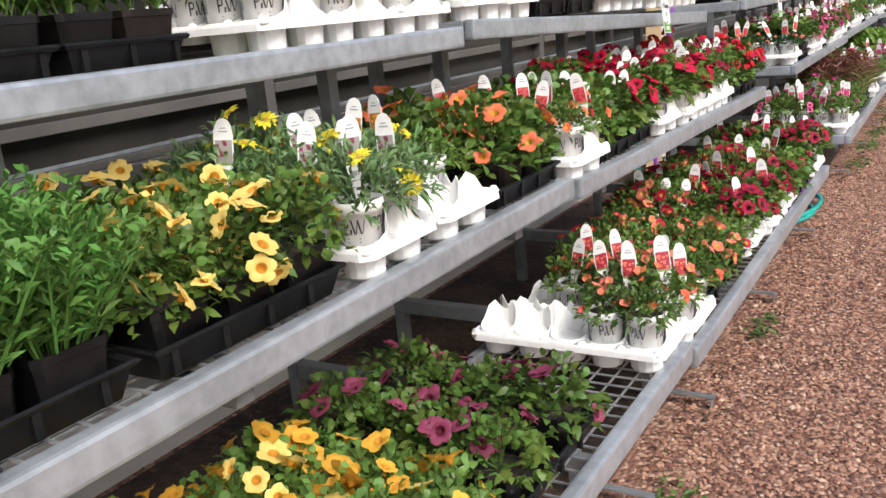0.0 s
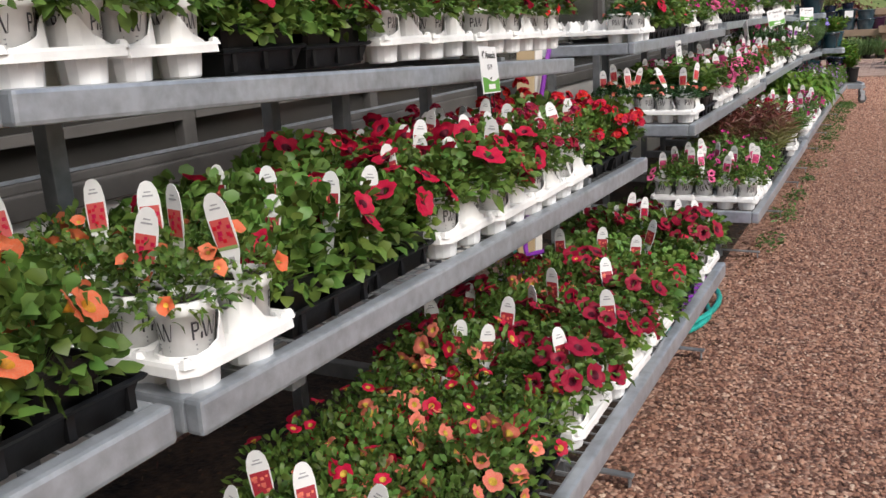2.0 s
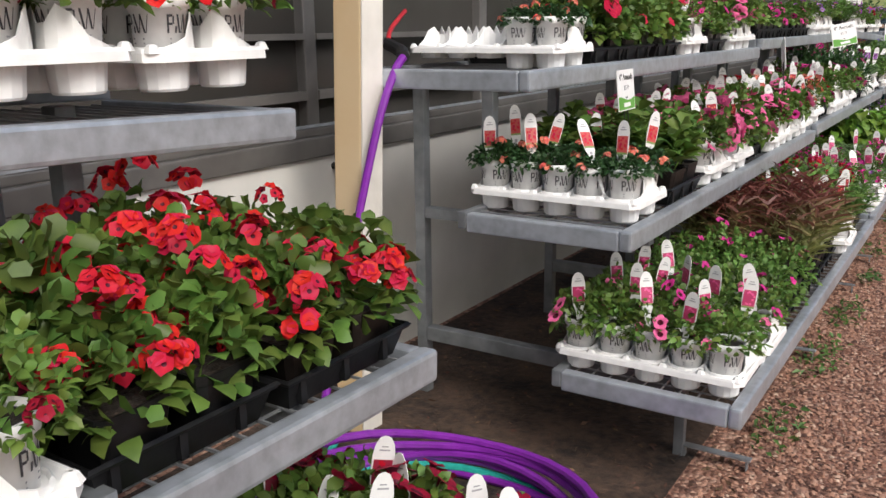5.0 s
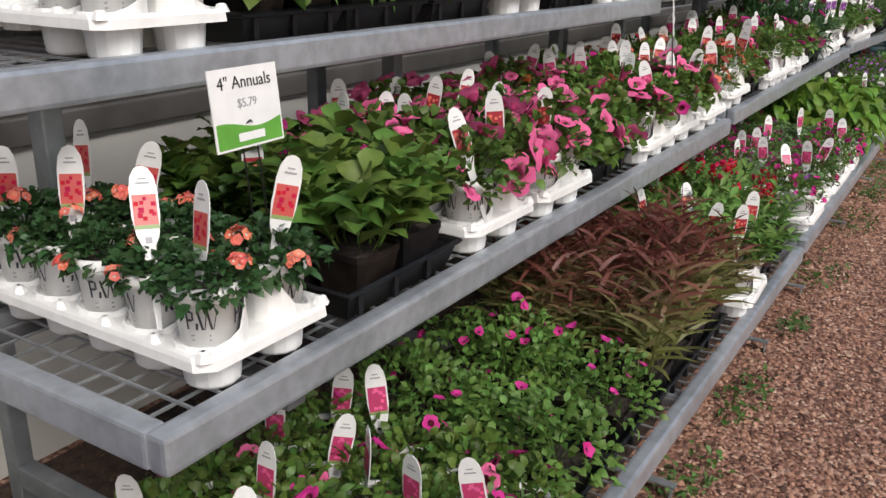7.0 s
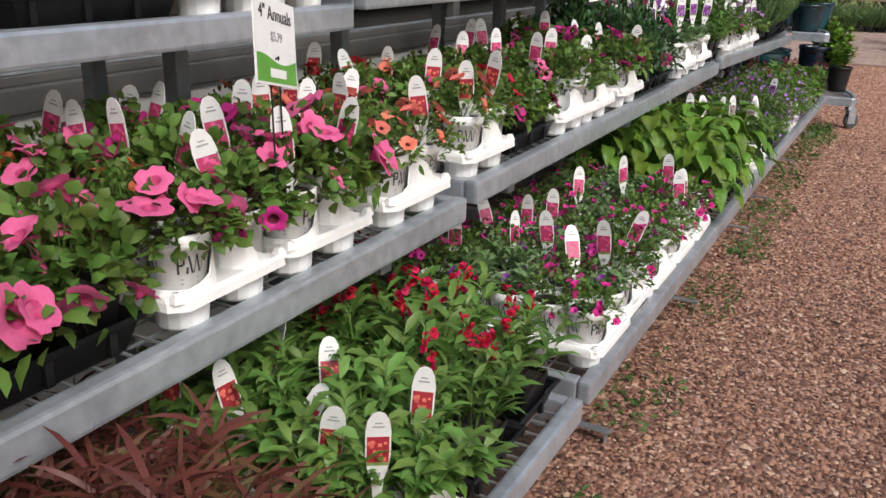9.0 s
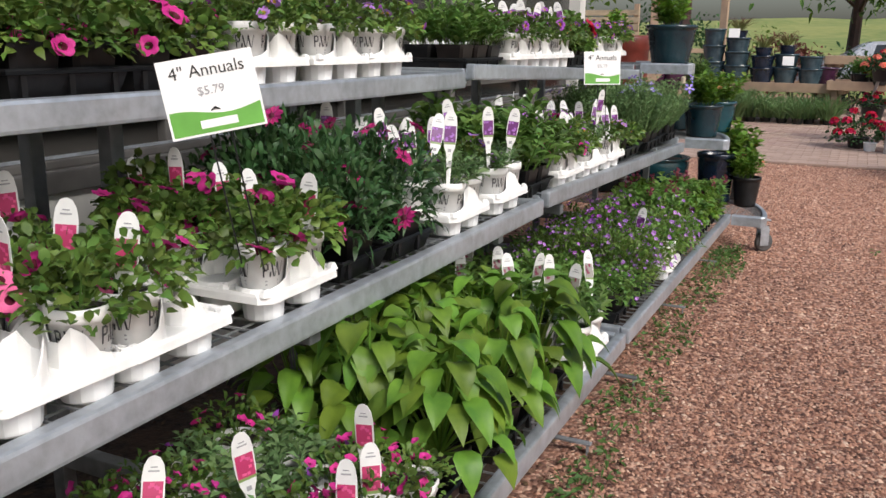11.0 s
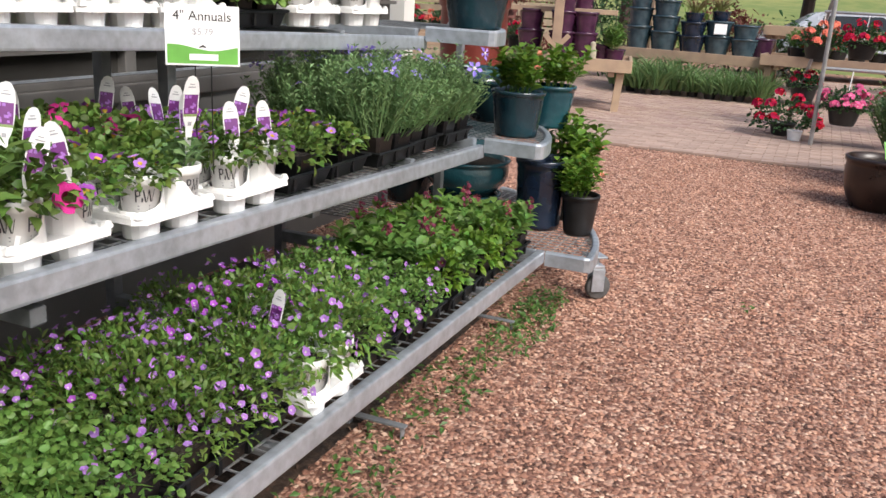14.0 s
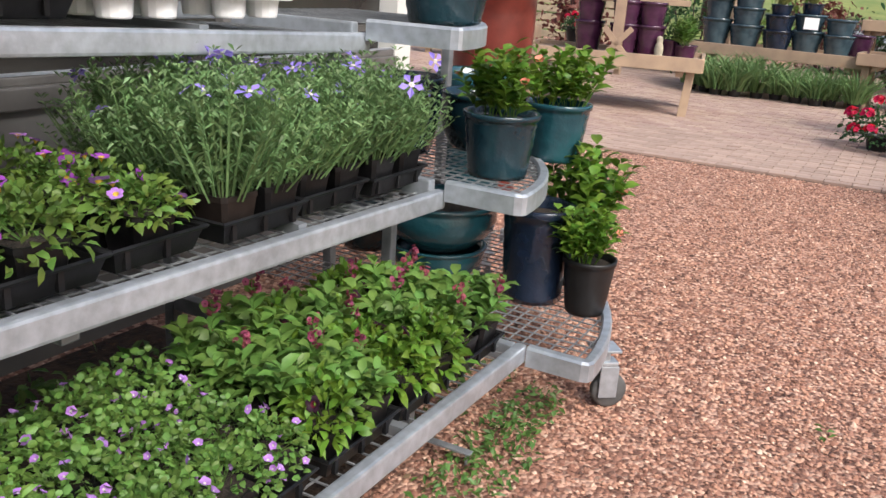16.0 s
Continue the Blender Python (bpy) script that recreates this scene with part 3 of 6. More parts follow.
def make_plant(kind, seed):
    """Two meshes, foliage and flowers, of one plant with its base at the origin."""
    form, r, h, n, L, W, leaf, fl, cols, cnt, size, throat = KINDS[kind]
    if form == "mound":
        n, L, W = int(n * 1.5), L * 0.86, W * 0.92
    rng = np.random.default_rng(seed * 97 + sum(map(ord, kind)))
    V, F = np.zeros((0, 3)), []
    tops = []

    def join(v, f):
        nonlocal V
        o = len(V)
        F.extend(tuple(i + o for i in q) for q in f)
        V = np.concatenate([V, v])

    if form == "mound":
        lump = rng.normal(0, 1, (5, 3)) * np.array([1, 1, 0.4])
        P = dome(n, rng, r, h, -0.08) * rng.uniform(0.45, 1.0, (n, 1)) ** 0.7
        P *= (1 + 0.16 * np.sin(P @ lump.T * 30).mean(1))[:, None] * rng.uniform(0.9, 1.1)
        D = unit(P * np.array([1, 1, 0.8])) + rng.normal(0, 0.5, (n, 3)) + np.array([0, 0, 0.25])
        join(*oval_leaves(P, D, L * rng.uniform(0.55, 1.15, n), W * rng.uniform(0.65, 1.15, n), rng))
        k = 9
        S = dome(k, rng, r * 0.7, h * 0.9, 0.2)
        join(*blades(np.zeros((k, 3)), S, np.linalg.norm(S, axis=1), np.full(k, 0.004), rng, 0.1))
        tops = dome(max(cnt, 1), rng, r * 1.04, h * 1.14, 0.05)
    elif form in ("upright", "fern"):
        for i in range(n):
            q, lean = rng.uniform(0, 6.28), rng.uniform(0.05, 1.0) ** 0.7
            base = np.array([math.cos(q), math.sin(q), 0]) * r * 0.35 * lean
            end = np.array([math.cos(q) * r * lean, math.sin(q) * r * lean, h * rng.uniform(0.65, 1.05) * (1.1 - 0.35 * lean)])
            k = 12 if form == "upright" else 9
            t = np.linspace(0.15, 1, k)[:, None]
            mid = base * (1 - t) + end * t + np.array([0, 0, 0.12 * h]) * t * (1 - t)
            a = rng.uniform(0, 6.28) + np.arange(k) * 2.4
            D = np.stack([np.cos(a), np.sin(a), np.full(k, 0.45)], 1) + unit(end)[None] * 0.5
            ll = L * rng.uniform(0.75, 1.15, k) * (1.15 - 0.45 * t[:, 0])
            if kind == "bronze_grass":
                join(*blades(mid, D, ll, W * rng.uniform(0.8, 1.15, k), rng, 0.5))
            elif form == "upright":
                join(*leaves(mid, D, ll, W * rng.uniform(0.8, 1.15, k), rng, droop=0.35, twist=0.25))
            else:
                D2 = np.concatenate([D, D * [-1, -1, 1], D * [1, -1, 1.4]])
                join(*leaves(np.concatenate([mid] * 3), D2, np.concatenate([ll] * 3), np.full(3 * k, W), rng, droop=0.2))
            join(*blades(base[None], (end - base)[None], [np.linalg.norm(end - base)], [0.005], rng, 0.05))
            tops.append(end * (1.04 if form == "upright" else 1.12))
        tops = np.array(tops)[rng.permutation(len(tops))]
    elif form == "grass":
        q = rng.uniform(0, 6.28, n)
        lean = rng.uniform(0.02, 0.62, n)
        P = np.stack([np.cos(q), np.sin(q), np.zeros(n)], 1) * (r * 0.35 * rng.uniform(0, 1, n))[:, None]
        D = np.stack([np.cos(q) * lean, np.sin(q) * lean, np.ones(n)], 1) + rng.normal(0, 0.1, (n, 3))
        join(*blades(P, D, L * rng.uniform(0.6, 1.2, n) * (h / 0.22 if L < 0.3 else 1), W * rng.uniform(0.7, 1.3, n), rng, 0.7))
        tops = P
    elif form == "big":
        z = np.sort(rng.uniform(0.1, 1, n))
        q = np.arange(n) * 2.4 + rng.normal(0, 0.3, n)
        rr = r * (1.05 - 0.75 * z) * rng.uniform(0.45, 0.9, n)
        P = np.stack([np.cos(q) * rr, np.sin(q) * rr, z * h], 1)
        D = np.stack([np.cos(q), np.sin(q), 0.35 - 0.3 * (1 - z)], 1)
        join(*broad_leaves(P, D, L * rng.uniform(0.6, 1.1, n), W * rng.uniform(0.65, 1.1, n), rng))
        join(*blades(np.zeros((n, 3)), P, np.linalg.norm(P, axis=1), np.full(n, 0.006), rng, 0.02))
        tops = P
    foliage = raw("foliage", V, F, [leaf], smooth=True)
    if not cnt:
        return foliage, None, None
    C = np.asarray(tops)[:cnt]
    N = unit(C * np.array([1.3, 1.3, 1.0]) + np.array([0.004, 0, 0.02])) + rng.normal(0, 0.35, (len(C), 3)) + np.array([0.25, -0.25, 0.15])
    if fl == "cluster":
        k = 14
        off = dome(k * len(C), rng, 1, 1, 0.0) * size * 1.9
        C, N = np.repeat(C, k, 0) + off, np.repeat(N, k, 0) * 0.4 + off / size
    if fl == "spike":
        k = 12
        C = np.concatenate([c + np.stack([rng.normal(0, 0.009, k), rng.normal(0, 0.009, k), np.linspace(-0.01, 0.045, k)], 1) for c in C])
        N = rng.normal(0, 1, (len(C), 3)) + [0, 0, 0.4]
    R = size * rng.uniform(0.75, 1.15, len(C))
    v, f, i = daisies(C, N, R, rng, *((5, 0.45) if kind == "laurentia" else (11, 0.3))) if fl == "daisy" else trumpets(C, N, R, rng, depth=0.5 if fl == "trumpet" else 0.2)
    col = cols[seed % len(cols)]
    if fl in ("trumpet", "daisy") and size >= 0.0185:
        return foliage, [(Vector(c), Vector(m), float(q)) for c, m, q in zip(C, unit(N), R)], col
    return foliage, raw("flowers", v, f, [PET[col], THROAT[throat]], i, smooth=fl != "daisy"), col


# ---- pots, trays, tags ----
def pot_mesh():
    bm = bmesh.new()
    lathe(bm, [(0.034, 0), (0.036, 0.004), (0.0455, 0.096), (0.049, 0.097), (0.0502, 0.104), (0.0502, 0.118), (0.047, 0.119), (0.0455, 0.108)], 18)
    lathe(bm, [(0.0452, 0.106), (0.026, 0.109), (0.002, 0.110)], 18, cap=False)
    me = bpy.data.meshes.new("pot")
    bm.to_mesh(me)
    bm.free()
    me.materials.append(POTW), me.materials.append(SOIL)
    me.polygons.foreach_set("material_index", [1 if p.center.z > 0.1062 and math.hypot(p.center.x, p.center.y) < 0.0425 else 0 for p in me.polygons])
    me.polygons.foreach_set("use_smooth", [True] * len(me.polygons))
    return me


def square_pot_mesh(mat_, s=0.056, h=0.095, rnd=4):
    bm = bmesh.new()
    prof = [(0.78, 0), (0.97, h - 0.012), (1.0, h - 0.012), (1.0, h), (0.94, h), (0.93, h - 0.01)]
    rings = []
    for f, z in prof:
        c, k = s * f, s * f * 0.82
        rings.append([bm.verts.new((x, y, z)) for x, y in ((c, -k), (c, k), (k, c), (-k, c), (-c, k), (-c, -k), (-k, -c), (k, -c))])
    for q, w in zip(rings, rings[1:]):
        for k in range(8):
            bm.faces.new((q[k], q[(k + 1) % 8], w[(k + 1) % 8], w[k]))
    bm.faces.new(rings[0][::-1])
    soil = bm.faces.new(rings[-1])
    soil.material_index = 1
    me = bpy.data.meshes.new("square_pot")
    bm.to_mesh(me)
    bm.free()
    me.materials.append(mat_), me.materials.append(SOIL)
    return me


def marks_mesh():
    """The pot's printed mark: dark strokes and fine grey lines wrapped on its face, three times round."""
    v, f, i = [], [], []

    def patch(a0, a1, z0, z1, m, slant=0.0):
        o = len(v)
        for z, k in ((z0, 0.0), (z1, slant)):
            for a in (a0 + k, a1 + k):
                r = 0.036 + 0.0095 * (z - 0.004) / 0.092 + 0.0006
                v.append((r * math.cos(a), r * math.sin(a), z))
        f.append((o, o + 1, o + 3, o + 2)), i.append(m)

    for b in (-1.1, 0.5, 2.1, 3.7):
        for a0, a1, z0, z1, k in ((0, 0.07, 0.060, 0.088, 0), (0.071, 0.2, 0.0845, 0.088, 0), (0.2, 0.26, 0.074, 0.086, 0), (0.071, 0.2, 0.072, 0.0755, 0), (0.29, 0.37, 0.060, 0.070, 0.02),
                                  (0.48, 0.555, 0.060, 0.088, -0.12), (0.556, 0.59, 0.060, 0.088, 0.1), (0.76, 0.83, 0.060, 0.088, -0.12), (0.831, 0.86, 0.060, 0.088, 0.12)):
            patch(b + a0, b + a1, z0, z1, 0, k)
        for k in range(2):
            patch(b + 0.1, b + 0.75, 0.050 - 0.007 * k, 0.0525 - 0.007 * k, 1)
    return raw("printed_mark", v, f, [INK, INKG], i)


def tag_mesh(w=0.017):
    """A pointed plastic stake with a rounded head."""
    v, f = [], []
    prof = [(0.003, -0.075), (0.006, 0.0), (0.008, 0.03), (w * 0.8, 0.045), (w, 0.07), (w, 0.105), (w * 0.85, 0.122), (w * 0.5, 0.133), (0.002, 0.136)]
    for x, z in prof:
        bow = 0.004 * math.sin(z * 14)
        v += [(-x, bow - 0.0006, z), (x, bow - 0.0006, z), (x, bow + 0.0006, z), (-x, bow + 0.0006, z)]
    for k in range(len(prof) - 1):
        o = 4 * k
        for a, b in ((0, 1), (1, 2), (2, 3), (3, 0)):
            f.append((o + a, o + b, o + 4 + b, o + 4 + a))
    return raw("plant_tag", v, f, [TAGW])


def tag_picture(mats, seed):
    """The printed photo on a tag: patches of petal colour over a ground."""
    rng = np.random.default_rng(seed)
    v, f, i = [], [], []

    def quad(x0, x1, z0, z1, y, m):
        o = len(v)
        v.extend([(x0, y + 0.004 * math.sin(z0 * 14), z0), (x1, y + 0.004 * math.sin(z0 * 14), z0), (x1, y + 0.004 * math.sin(z1 * 14), z1), (x0, y + 0.004 * math.sin(z1 * 14), z1)])
        f.append((o, o + 1, o + 2, o + 3)), i.append(m)

    quad(-0.0145, 0.0145, 0.058, 0.098, -0.0014, 1)
    for _ in range(9):
        x, z, s = rng.uniform(-0.011, 0.011), rng.uniform(0.062, 0.094), rng.uniform(0.002, 0.0035)
        quad(x - s, x + s, z - s, z + s, -0.0019, 0)
    quad(-0.0145, 0.0145, 0.053, 0.058, -0.0014, 2)
    quad(-0.008, 0.008, 0.112, 0.1145, -0.0014, 3)
    quad(-0.005, 0.005, 0.118, 0.120, -0.0014, 3)
    quad(-0.004, 0.004, 0.034, 0.042, -0.0014, 3)
    return raw("tag_print", v, f, mats, i)


POT, MARKS, TAG = pot_mesh(), marks_mesh(), tag_mesh()
BPOT, GPOT = square_pot_mesh(BLACK), square_pot_mesh(BROWNP)
TAGINK = {k: mat("tag_" + k, c, 0.4) for k, c in {"red": (0.42, 0.03, 0.05), "coral": (0.62, 0.10, 0.09), "orange": (0.5, 0.2, 0.04), "yellow": (0.8, 0.6, 0.08), "wine": (0.3, 0.02, 0.05),
          "pink": (0.55, 0.05, 0.16), "purple": (0.17, 0.03, 0.2), "green": (0.25, 0.36, 0.12), "grey": (0.35, 0.33, 0.3)}.items()}
PICS = {k: tag_picture([PET[p], TAGINK[k], TAGINK["green"], INKG], i) for i, (k, p) in enumerate(
    {"red": "coral", "coral": "red", "orange": "gold", "yellow": "lemon", "wine": "red", "pink": "pink", "purple": "lilac", "grey": "plum"}.items())}
FLOWER = {}


def flower_mesh(kind, col, seed):
    """One open flower of unit radius, facing up z."""
    key = (kind, col, seed)
    if key not in FLOWER:
        fl, throat = KINDS[kind][7], KINDS[kind][11]
        rng = np.random.default_rng(seed + 300)
        C, N = np.zeros((1, 3)), np.array([[0.0, 0.0, 1.0]])
        v, f, i = daisies(C, N, [1.0], rng, *((5, 0.45) if kind == "laurentia" else (13, 0.32))) if fl == "daisy" else trumpets(C, N, [1.0], rng, depth=0.45, fine=True)
        FLOWER[key] = raw("flower", v, f, [PET[col], THROAT[throat]], i, smooth=fl != "daisy")
    return FLOWER[key]


LIB = {k: [make_plant(k, s) for s in range(4)] for k in KINDS}
PITCH, ROWS = 0.127, 0.102


def carrier_mesh():
    """White moulded ten-cell tray: deck with rolled skirt, cup mouths, peaked walls along the spine."""
    bm = bmesh.new()
    hx, hy = 0.262, 0.13
    ring = []
    for sx, sy in ((1, -1), (1, 1), (-1, 1), (-1, -1)):
        ring += [(sx * hx, sy * (hy - 0.022)), (sx * (hx - 0.022), sy * hy)] if sx * sy < 0 else [(sx * (hx - 0.022), sy * hy), (sx * hx, sy * (hy - 0.022))]
    ring = sorted(ring, key=lambda p: math.atan2(p[1], p[0]))
    rows = []
    for k, z in ((1.012, 0.046), (1.006, 0.060), (0.99, 0.066), (0.97, 0.062)):
        rows.append([bm.verts.new((x * k, y * k, z)) for x, y in ring])
    for q, w in zip(rows, rows[1:]):
        for j in range(8):
            bm.faces.new((q[j], q[(j + 1) % 8], w[(j + 1) % 8], w[j]))
    bm.faces.new(rows[-1])
    bm.faces.new([bm.verts.new((x, y, 0.048)) for x, y in ring[::-1]])
    for i in range(5):
        for j in range(2):
            x, y = (i - 2) * ROWS, (j - 0.5) * PITCH
            rings = []
            for r, z, k in ((0.0535, 0.061, 0.0), (0.0507, 0.068, 1.0), (0.0488, 0.069, 1.0), (0.0465, 0.066, 0.25), (0.040, 0.03, 0.0), (0.004, 0.028, 0.0)):
                ring = []
                for q in range(16):
                    a = (q + 0.5) * math.tau / 16
                    px, py = x + r * math.cos(a), y + r * math.sin(a)
                    rise = min(1.0, max(0.0, 1.15 - abs(py) / 0.075)) * (0.3 + 0.7 * abs(math.sin(2 * a)) ** 1.5) * 0.072
                    ring.append(bm.verts.new((px, py, z + k * rise)))
                rings.append(ring)
            for g, w in zip(rings, rings[1:]):
                for q in range(16):
                    bm.faces.new((g[q], g[(q + 1) % 16], w[(q + 1) % 16], w[q]))
    for i in range(6):
        for sy in (-1, 1):
            lathe(bm, [(0.014, 0.06), (0.008, 0.072), (0.003, 0.074)], 6, Matrix.Translation((max(-0.248, min(0.248, (i - 2.5) * ROWS)), sy * 0.116, 0)), cap=False)
    me = bpy.data.meshes.new("carrier_tray")
    bm.to_mesh(me)
    bm.free()
    me.materials.append(WHITE)
    return me


def flat_meshes(ly):
    """Black nursery flat: a ribbed pan and its rolled lip."""
    hx, hy = 0.24, ly / 2
    out = []
    for name, prof in (("nursery_flat", ((-0.02, 0.001), (-0.006, 0.045), (-0.009, 0.045), (-0.026, 0.006))), ("lip", ((-0.006, 0.0452), (0.0, 0.046), (0.004, 0.052), (0.0, 0.056), (-0.008, 0.052), (-0.0088, 0.0452)))):
        bm = bmesh.new()
        rows = [[bm.verts.new((sx * (hx + k), sy * (hy + k), z)) for sx, sy in ((1, -1), (1, 1), (-1, 1), (-1, -1))] for k, z in prof]
        for q, w in zip(rows, rows[1:]):
            for j in range(4):
                bm.faces.new((q[j], q[(j + 1) % 4], w[(j + 1) % 4], w[j]))
        if name == "nursery_flat":
            bm.faces.new(rows[0][::-1]), bm.faces.new(rows[-1])
            y = -hy + 0.03
            while y < hy - 0.02:
                for s in (1, -1):
                    box(bm, s * hx - 0.014, s * hx - 0.004, y, y + 0.012, 0.008, 0.0448)
                y += 0.1
        me = bpy.data.meshes.new(name)
        bm.to_mesh(me)
        bm.free()
        me.materials.append(BLACK)
        out.append(me)
    return out


CARRIER = carrier_mesh()
bmc = lathe(bmesh.new(), [(0.036, 0.0), (0.039, 0.004), (0.043, 0.0475)], 14)
CUP = bpy.data.meshes.new("cup")
bmc.to_mesh(CUP)
bmc.free()
CUP.materials.append(WHITE)
FLATS = {}
NAMES = {"fern": "ferny_marigold", "bronze_grass": "bronze_grass", "salvia": "salvia", "lime_leaf": "lime_leaf_plant", "laurentia": "laurentia", "lobelia": "lobelia"}
WORDS = {"upright": "upright", "mound": "bushy", "grass": "grassy", "fern": "feathery", "big": "broad-leaved"}


def plant_name(kind):
    return NAMES.get(kind, "potted_" + kind.split("_")[0] if kind.split("_")[0] not in ("green", "lance", "low", "black", "ground", "basket") else "potted_plant")


def add_flowers(root, kind, flo, col, m, rng):
    if isinstance(flo, list):
        for c, nrm, q in flo:
            b = new("flower", flower_mesh(kind, col, int(rng.integers(4))))
            b.parent = root
            b.matrix_basis = m @ Matrix.Translation(c) @ nrm.to_track_quat("Z", "Y").to_matrix().to_4x4() @ Matrix.Diagonal((q, q, q, 1))
    else:
        b = new("blossom", flo)
        b.parent = root
        b.matrix_basis = m
        b["kind"] = "stuff"


def potted(kind, x, y, z, white, rng, tag=None, mark=True, size=1.0):
    """One potted plant with its parts."""
    fol, flo, col = LIB[kind][rng.integers(4)]
    h = 0.106 if white else 0.085
    pot = new(plant_name(kind), POT if white else (BPOT if rng.random() < 0.8 else GPOT))
    turn = rng.uniform(0, 6.28) if white else rng.integers(4) * math.pi / 2 + rng.normal(0, 0.03)
    pot.matrix_world = Matrix.Translation((x, y, z)) @ Euler((rng.normal(0, 0.015), rng.normal(0, 0.015), turn)).to_matrix().to_4x4()
    word = WORDS[KINDS[kind][0]]
    flower = f" with {col} flowers" if flo else ""
    tagged(pot, f"{word} green plant{flower} in a {'white printed plastic' if white else 'black square plastic'} pot" if kind != "bronze_grass" else "bronze-red grassy plant in a black square plastic pot",
           "potted plant", f"{kind.replace('_', ' ')} plants in {'white carriers' if white else 'black flats'}")
    g = new("foliage", fol)
    g.parent = pot
    s = size * rng.uniform(0.88, 1.14)
    spin = rng.uniform(0, 6.28)
    g.matrix_basis = Matrix.Translation((0, 0, h - 0.004)) @ Matrix.Rotation(spin, 4, "Z") @ Matrix.Diagonal((s, s, s * rng.uniform(0.85, 1.12), 1))
    if flo:
        add_flowers(pot, kind, flo, col, g.matrix_basis, rng)
    if white and mark:
        m = new("printed_mark", MARKS)
        m.parent = pot
        m["kind"] = "stuff"
    if tag:
        t = new("plant_tag", TAG)
        t.parent = pot
        a = -turn + rng.normal(0.5, 0.45)
        lift = rng.uniform(0.088, 0.125) + (0.05 if white and KINDS[kind][0] == "upright" else 0.0)
        t.matrix_basis = Matrix.Rotation(a, 4, "Z") @ Matrix.Translation((rng.uniform(-0.02, 0.02), rng.uniform(-0.035, 0.0), lift)) @ Euler((rng.normal(-0.12, 0.14), rng.normal(0, 0.13), 0)).to_matrix().to_4x4() @ Matrix.Scale(1.12, 4)
        p = new("tag_print", PICS[tag])
        p.parent = t
        tagged(t, "white plastic plant tag with a colour photo")
    return pot


def white_run(y0, y1, tier, kind, tag, rng, rows=5, fill=1.0, kinds=None, shift=0.0, tagp=0.7):
    n = max(1, round((y1 - y0) / 0.275))
    step = (y1 - y0) / n
    for k in range(n):
        yc, xc = y0 + step * (k + 0.5), RIMX[tier] - 0.012 - 0.262 + shift + rng.normal(0, 0.006)
        z = tier_z(tier, yc) - 0.008
        tray = tagged(new("carrier_tray", CARRIER), "white moulded plastic ten-pot carrier tray", "plant tray", "white carrier trays")
        tilt = rng.normal(0, 0.015)
        tray.matrix_world = Matrix.Translation((xc, yc, z)) @ Matrix.Rotation(tilt, 4, "Z")
        for i in range(5):
            for j in range(2):
                if tier == TOP and i < 3:
                    continue
                cup = new("cup", CUP)
                cup.parent = tray
                cup.matrix_basis = Matrix.Translation(((i - 2) * ROWS, (j - 0.5) * PITCH, 0))
        for i in range(5 - rows, 5):
            for j in range(2):
                if rng.random() > fill:
                    continue
                kk = kind if not kinds else kinds[rng.integers(len(kinds))]
                p = tray.matrix_world @ Vector(((i - 2) * ROWS, (j - 0.5) * PITCH, 0.030))
                potted(kk, p.x, p.y, p.z, True, rng, tag if tag and rng.random() < tagp else None, mark=i >= 3 or tier == 2 or j == 0)


def black_run(y0, y1, tier, kind, tag, rng, rows=4, pitch=0.132, kinds=None, size=1.0, fill=1.0, tagp=0.12):
    nf = max(1, round((y1 - y0) / 0.30))
    step = (y1 - y0) / nf
    per = max(1, int(step / (pitch - 0.006)))
    for k in range(nf):
        yc, xc = y0 + step * (k + 0.5), RIMX[tier] - 0.035 - 0.25 + rng.normal(0, 0.006)
        z = tier_z(tier, yc) - 0.008
        ly = round(step - 0.012, 3)
        if ly not in FLATS:
            FLATS[ly] = flat_meshes(ly)
        flat = tagged(new("nursery_flat", FLATS[ly][0]), "black plastic nursery flat holding square pots", "plant tray", "black nursery flats")
        flat.matrix_world = pose(xc, yc, z, 0, 0, rng.normal(0, 0.4))
        new("lip", FLATS[ly][1]).parent = flat
        for i in range(rows):
            for j in range(per):
                if rng.random() > fill:
                    continue
                kk = kind if not kinds else kinds[rng.integers(len(kinds))]
                x = xc + 0.24 - 0.064 - i * min(pitch, 0.352 / max(1, rows - 1))
                y = yc + (j - (per - 1) / 2) * min(pitch, step / per)
                potted(kk, x, y, z + 0.007, False, rng, tag if tag and rng.random() < tagp else None, size=size)


TOP, MID, LOW = 0, 1, 2
rg = np.random.default_rng(21)
# middle tier
black_run(0.30, 1.20, MID, "fern", "yellow", rg, tagp=0.35)
black_run(1.21, 1.65, MID, "petunia_yellow", None, rg, pitch=0.14)
white_run(1.66, 1.94, MID, "daisy_lemon", "grey", rg)
white_run(1.94, 2.22, MID, "bidens", "orange", rg, fill=0.65)
black_run(2.23, 2.60, MID, "petunia_orange", "orange", rg, pitch=0.14)
white_run(2.65, 2.90, MID, "calibrachoa_orange", "coral", rg)
black_run(2.92, 3.48, MID, "petunia_rosy", "red", rg, pitch=0.14, tagp=0.3)
white_run(3.49, 4.01, MID, "petunia_red", "red", rg)
white_run(4.01, 4.53, MID, "verbena_wine", "red", rg, kinds=("verbena_wine", "verbena_wine", "petunia_wine"), tagp=0.8)
black_run(4.55, 5.17, MID, "geranium_red", "red", rg, pitch=0.145)
white_run(6.20, 6.47, MID, "verbena_coral", "coral", rg, tagp=0.8)
black_run(6.50, 6.85, MID, "dahlia_green", "red", rg)
white_run(6.86, 7.46, MID, "petunia_pink", "red", rg)
